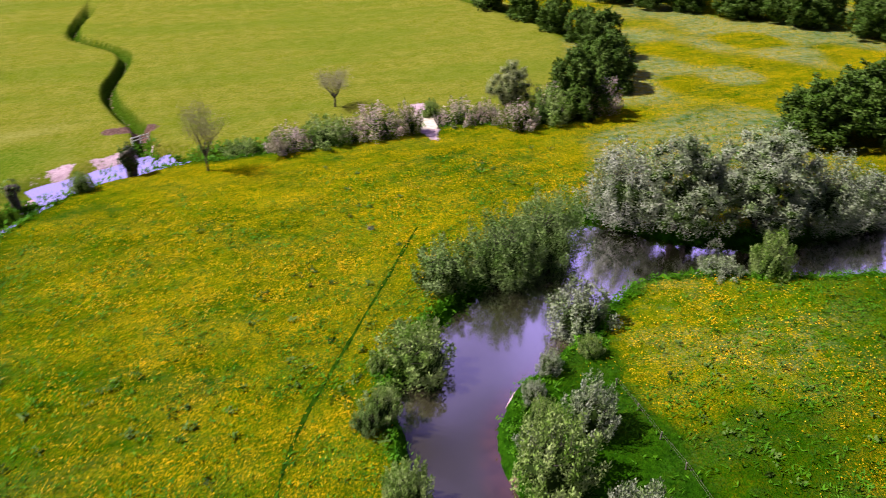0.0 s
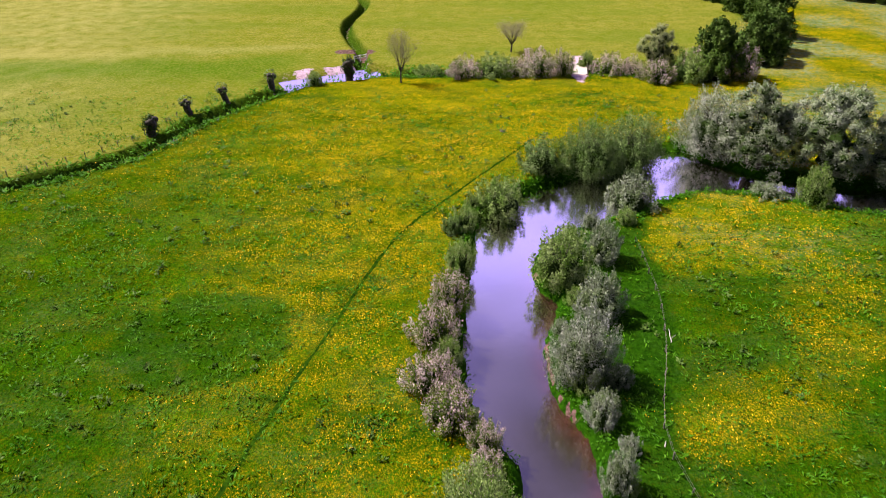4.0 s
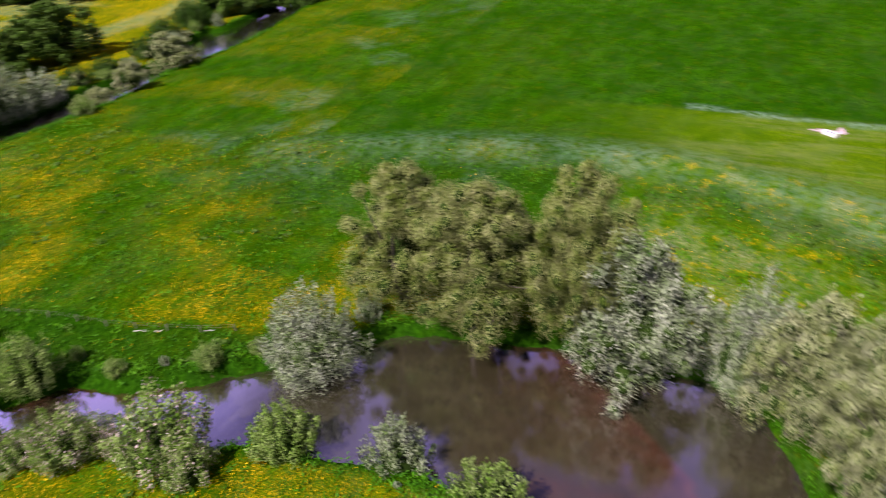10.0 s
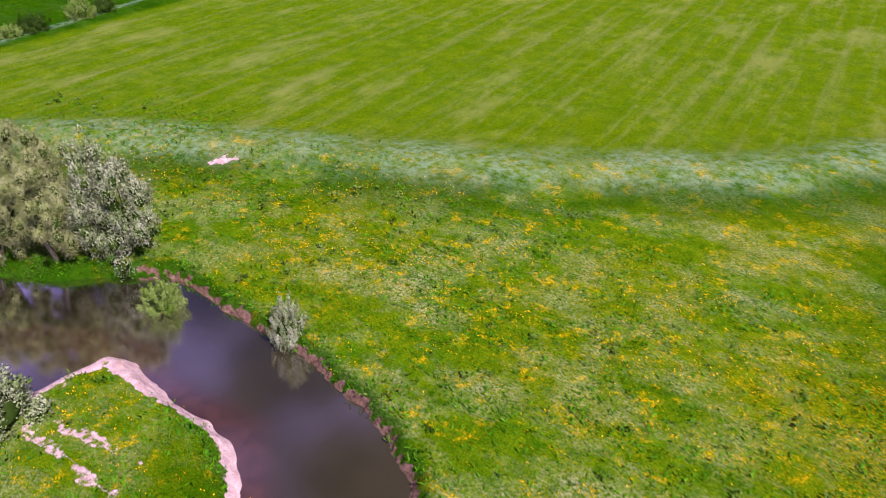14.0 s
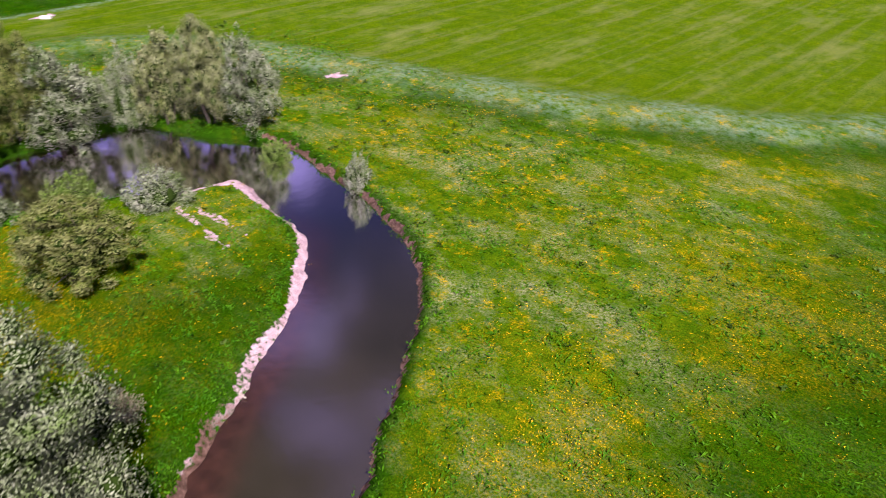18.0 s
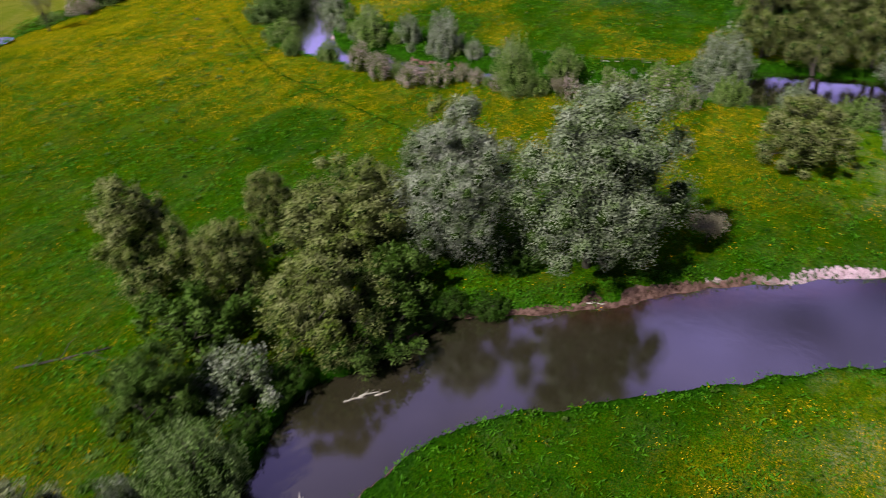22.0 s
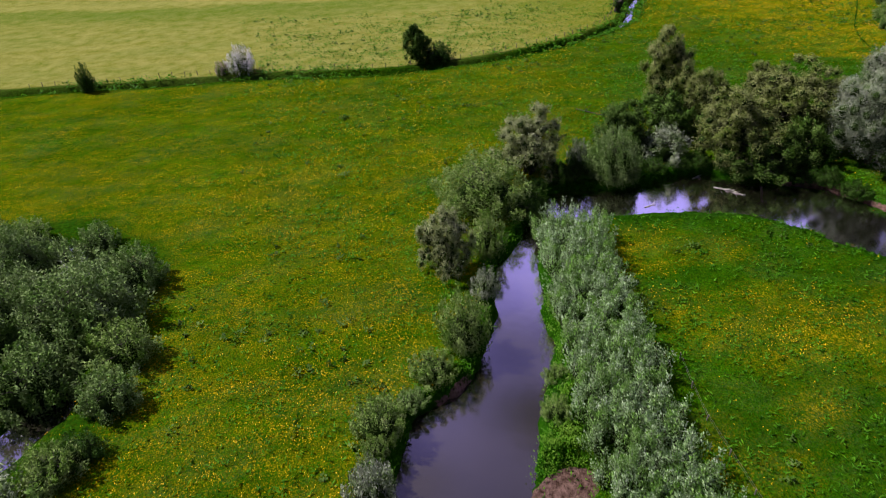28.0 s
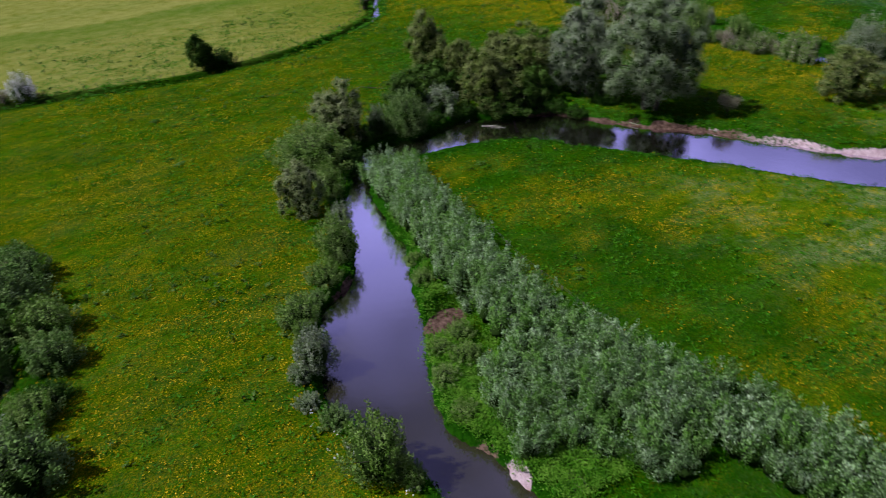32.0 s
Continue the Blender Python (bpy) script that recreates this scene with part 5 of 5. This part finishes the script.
# ---- dry brushwood heap ----
def brush_heap(x, y):
    rng = np.random.RandomState(3)
    e = tagged(new("brushwood_heap"), "small brown heap of dry brushwood in the meadow", "brushwood")
    e.matrix_basis = Matrix.Translation((x, y, float(ground_z(x, y))))
    for k in range(12):
        st = Shape()
        an = k * 2.4
        st.limb((0.5 * math.cos(an), 0.5 * math.sin(an), -0.05), (-0.7 * math.cos(an + 0.5), -0.7 * math.sin(an + 0.5), rng.uniform(0.2, 0.6)), 0.07, 0.02, 5, 0.05, rng)
        part("branch", st.mesh("branch", POST, True), e)


brush_heap(11.4, 124.6)

# ---- cattle trough ----
def trough():
    e = tagged(new("water_trough"), "pale galvanised cattle trough on trampled bare ground", "trough")
    e.matrix_basis = Matrix.Translation((107.1, -53.7, float(ground_z(107.1, -53.7)))) @ Matrix.Rotation(0.9, 4, "Z")
    part("end_wall", box_mesh("end_wall", 0.08, 0.9, 0.7, PAINT, 0.02), e).location = (-1.2, 0, 0)
    part("end_wall", box_mesh("end_wall", 0.08, 0.9, 0.7, PAINT, 0.02), e).location = (1.2, 0, 0)
    for s in (-1, 1):
        part("side_wall", box_mesh("side_wall", 2.32, 0.08, 0.7, PAINT, 0.02), e).location = (0, s * 0.41, 0)
    part("base", box_mesh("base", 2.3, 0.72, 0.1, PAINT, 0.02), e)
    part("water_surface", box_mesh("water_surface", 2.3, 0.72, 0.04, WATER, 0.005), e).location = (0, 0, 0.55)


trough()

# ---- drift wood, logs and dead branches ----
def driftwood(x, y, length, turn, pale=True, branches=5, z=None, label="bleached fallen branch lying in the shallow water", thick=0.12):
    rng = np.random.RandomState(int(abs(x * 13 + y * 5)))
    e = tagged(new("dead_branch"), label, "driftwood")
    zz = (max(float(ground_z(x, y)), WATER_Z) if z is None else z) + thick * 0.6
    e.matrix_basis = Matrix.Translation((x, y, zz)) @ Matrix.Rotation(turn, 4, "Z")
    tr = Shape()
    tr.limb((-length / 2, 0, 0), (length / 2, 0, 0.1), thick, thick * 0.4, 7, thick * 0.6, rng)
    part("stem", tr.mesh("stem", DEAD if pale else BARK, True), e)
    for k in range(branches):
        br = Shape()
        s = rng.uniform(-0.4, 0.45) * length
        br.limb((s, 0, 0), (s + rng.uniform(0.1, 0.35) * length, rng.uniform(-0.35, 0.35) * length, rng.uniform(0, 0.25) * length), thick * 0.4, thick * 0.12, 5, thick * 0.5, rng)
        part("branch", br.mesh("branch", DEAD if pale else BARK, True), e)


for x, y, ln, tn in ((-71.6, 18.8, 3.4, -0.75), (-70.4, 17.8, 3.2, -0.8), (-69.6, 16.6, 2.6, -0.7), (-73.8, 23.5, 2.4, 0.5), (-84.4, 15.9, 3.2, 0.35), (10.4, 93.2, 3.2, -0.4), (-46.6, 1.6, 3.0, -1.2), (-32, -18, 2.2, 0.3)):
    driftwood(x, y, ln * 0.7, tn, thick=0.08)
driftwood(-82.5, 50, 10, -0.8, False, 9, None, "fallen dead tree with bare branches in the meadow", 0.14)
for x, y, ln, tn in ((26.4, 63, 4.6, 1.45), (24.4, 24.0, 3.0, -1.3), (25.0, 21.8, 1.8, -1.2), (27.0, 16.3, 2.0, -1.25), (21.4, 46.5, 1.4, 1.2)):
    driftwood(x, y, ln * 0.55, tn, True, 1, None, "pale weathered log lying along the fence", 0.08)


# ---- farm crossing ----
def farm_bridge():
    e = tagged(new("farm_bridge"), "dusty concrete farm crossing over the ditch between hedges", "bridge")
    e.matrix_basis = Matrix.Translation((32.2, 163.5, 0.05)) @ Matrix.Rotation(radians(-8), 4, "Z")
    part("deck", box_mesh("deck", 3.8, 9.0, 0.5, CONC, 0.05, -0.38), e)
    kerb = box_mesh("kerb", 0.3, 9.0, 0.22, CONC, 0.03, 0.12)
    pm, rm = box_mesh("gate_post", 0.2, 0.2, 1.5, POST, 0.02, -0.2), box_mesh("rail", 0.06, 3.4, 0.12, POST, 0.01)
    for s in (-1, 1):
        part("kerb", kerb, e).location = (s * 1.95, 0, 0)
        for yy in (-4.0, -0.7, 2.6, 4.2):
            part("gate_post", pm, e).location = (s * 2.25, yy, 0)
        for yy in (-2.35, 0.95):
            for zz in (0.55, 1.0):
                part("rail", rm, e).location = (s * 2.25, yy, zz)


farm_bridge()


def rail_crossing():
    e = tagged(new("sluice_rail"), "white painted timber rail at the mouth of the ditch", "rail")
    e.matrix_basis = Matrix.Translation((-20.5, 170, float(ground_z(-24, 172)))) @ Matrix.Rotation(0.5, 4, "Z")
    pm, rm = box_mesh("post", 0.18, 0.18, 1.6, PAINT, 0.02, -0.2), box_mesh("rail", 3.4, 0.07, 0.16, PAINT, 0.01)
    for xx in (-1.6, 0, 1.6):
        part("post", pm, e).location = (xx, 0, 0)
    for zz in (0.6, 1.15):
        part("rail", rm, e).location = (0, 0, zz)


rail_crossing()

# ---- grass, flowers and herbs too many to count ----
srng = np.random.RandomState(21)


def scatter(name, label, n, box, keep, size, blades, mat, up, spread, category):
    """Small tufts spread over the ground where keep() allows, as one mesh."""
    x, y = srng.uniform(box[0], box[1], n), srng.uniform(box[2], box[3], n)
    edge = np.minimum(np.minimum(x - box[0], box[1] - x), np.minimum(y - box[2], box[3] - y)) + 9 * rough(x, y, 11, 1)
    k = srng.uniform(0, 1, n) < keep(x, y) * step01(edge, 4, 22)
    x, y = x[k], y[k]
    z = ground_z(x, y)
    s = srng.uniform(0.6, 1.4, len(x))
    at = np.repeat(np.stack([x, y, z + up * s], -1), blades, 0)
    ss = np.repeat(s, blades)[:, None]
    at = at + srng.normal(size=at.shape) * np.array([spread, spread, spread * 0.35]) * ss
    way = srng.normal(size=at.shape) * (1, 1, 0.4) + (0.1, 0, 0.7)
    sh = Shape()
    out = np.repeat(srng.normal(size=(len(x), 3)) * 0.35 + (0, 0, 1), blades, 0)
    sh.leaves(at, way, size[0] * 1.0, size[1], srng, out)
    tagged(new(name, sh.mesh(name, mat)), label, category, kind="stuff")


def lumps(x, y, size, lo, hi, k=0):
    return step01(rough(x, y, size, k) * 0.6 + rough(x, y, size * 0.37, (k + 1) % 4) * 0.4, lo, hi)


yel = Mat("buttercup_petal", 0.5)
yel.color(yel.mix(yel.island(), (0.60, 0.34, 0.001), (0.82, 0.49, 0.002)))
yel.b.inputs["Specular IOR Level"].default_value = 0.1
NEAR = (-165, 90, -100, 150)
scatter("buttercups", "drifts of yellow buttercups in the long grass", 1500000, NEAR,
        lambda x, y: np.minimum(1, zone_at("butter", x, y) + 0.35 * zone_at("seedy", x, y) * lumps(x, y, 7, 0.1, 0.5, 3)) * (0.05 + 0.95 * lumps(x, y, 9, -0.25, 0.45) * (0.2 + 0.8 * lumps(x, y, 1.9, 0.0, 0.4, 2))) * 0.4,
        (0.13, 0.052), 2, yel.m, 0.3, 0.17, "flowers")
dry = lambda x, y: (zone_at("shore", x, y) > 0.8) * (zone_at("sand", x, y) < 0.3)
scatter("grass_tufts", "tufts of long green meadow grass", 110000, NEAR, lambda x, y: dry(x, y) * (0.25 + 0.75 * lumps(x, y, 5, -0.1, 0.4, 1)), (0.55, 0.07), 3, LEAF["weed"], 0.1, 0.16, "grass")
scatter("docks", "scattered dark green dock and thistle clumps", 14000, NEAR, lambda x, y: dry(x, y) * lumps(x, y, 12, 0.0, 0.5, 3) * 0.35, (0.42, 0.13), 14, LEAF["green"], 0.2, 0.28, "weeds")
def turf_edge(x, y):
    return step01(-line_dist(x, y, TURF), -4, -3)


shore = lambda x, y: ((zone_at("shore", x, y) > 0.1) & (zone_at("shore", x, y) < 2.4)) * (zone_at("sand", x, y) < 0.25) * (zone_at("soil", x, y) < 0.95) * (1 - 0.8 * turf_edge(x, y))
scatter("bank_herbs", "rank nettles and grasses lining the river banks", 300000, (-165, 170, -100, 150), lambda x, y: shore(x, y) * (0.25 + 0.6 * (rough(x, y, 7, 1) > -0.1) * (1 - 0.6 * (zone_at("soil", x, y) > 0.1))), (0.36, 0.08), 9, LEAF["weed"], 0.2, 0.3, "weeds")
scatter("ditch_herbs", "rank green growth filling the ditch", 120000, (-215, 60, 80, 185), lambda x, y: (zone_at("weed", x, y) > 0.4) * 0.2, (0.6, 0.16), 7, LEAF["weed"], 0.3, 0.4, "weeds")
scatter("osier_herbs", "bright green waterside herbs below the osiers", 24000, (-130, -95, -80, 4),
        lambda x, y: (zone_at("shore", x, y) > 0.2) * (zone_at("soil", x, y) < 0.9) * (x < -105.0) * (x > np.interp(y, [-80, -58, -44, -30, 4], [-119, -120, -121, -116, -109])) * (y < -6) * (y > -66), (0.24, 0.06), 34, LEAF["lush"], 0.5, 0.42, "weeds")
scatter("cow_parsley", "white cow parsley in flower along the bank edge", 90000, (-165, -95, -115, 5),
        lambda x, y: (zone_at("shore", x, y) > 0.6) * (zone_at("shore", x, y) < 6) * (x < -121) * step01(-y, 36, 46) * lumps(x, y, 2, -0.1, 0.5, 2) * 0.12, (0.2, 0.09), 3, LEAF["white"], 0.55, 0.14, "flowers")
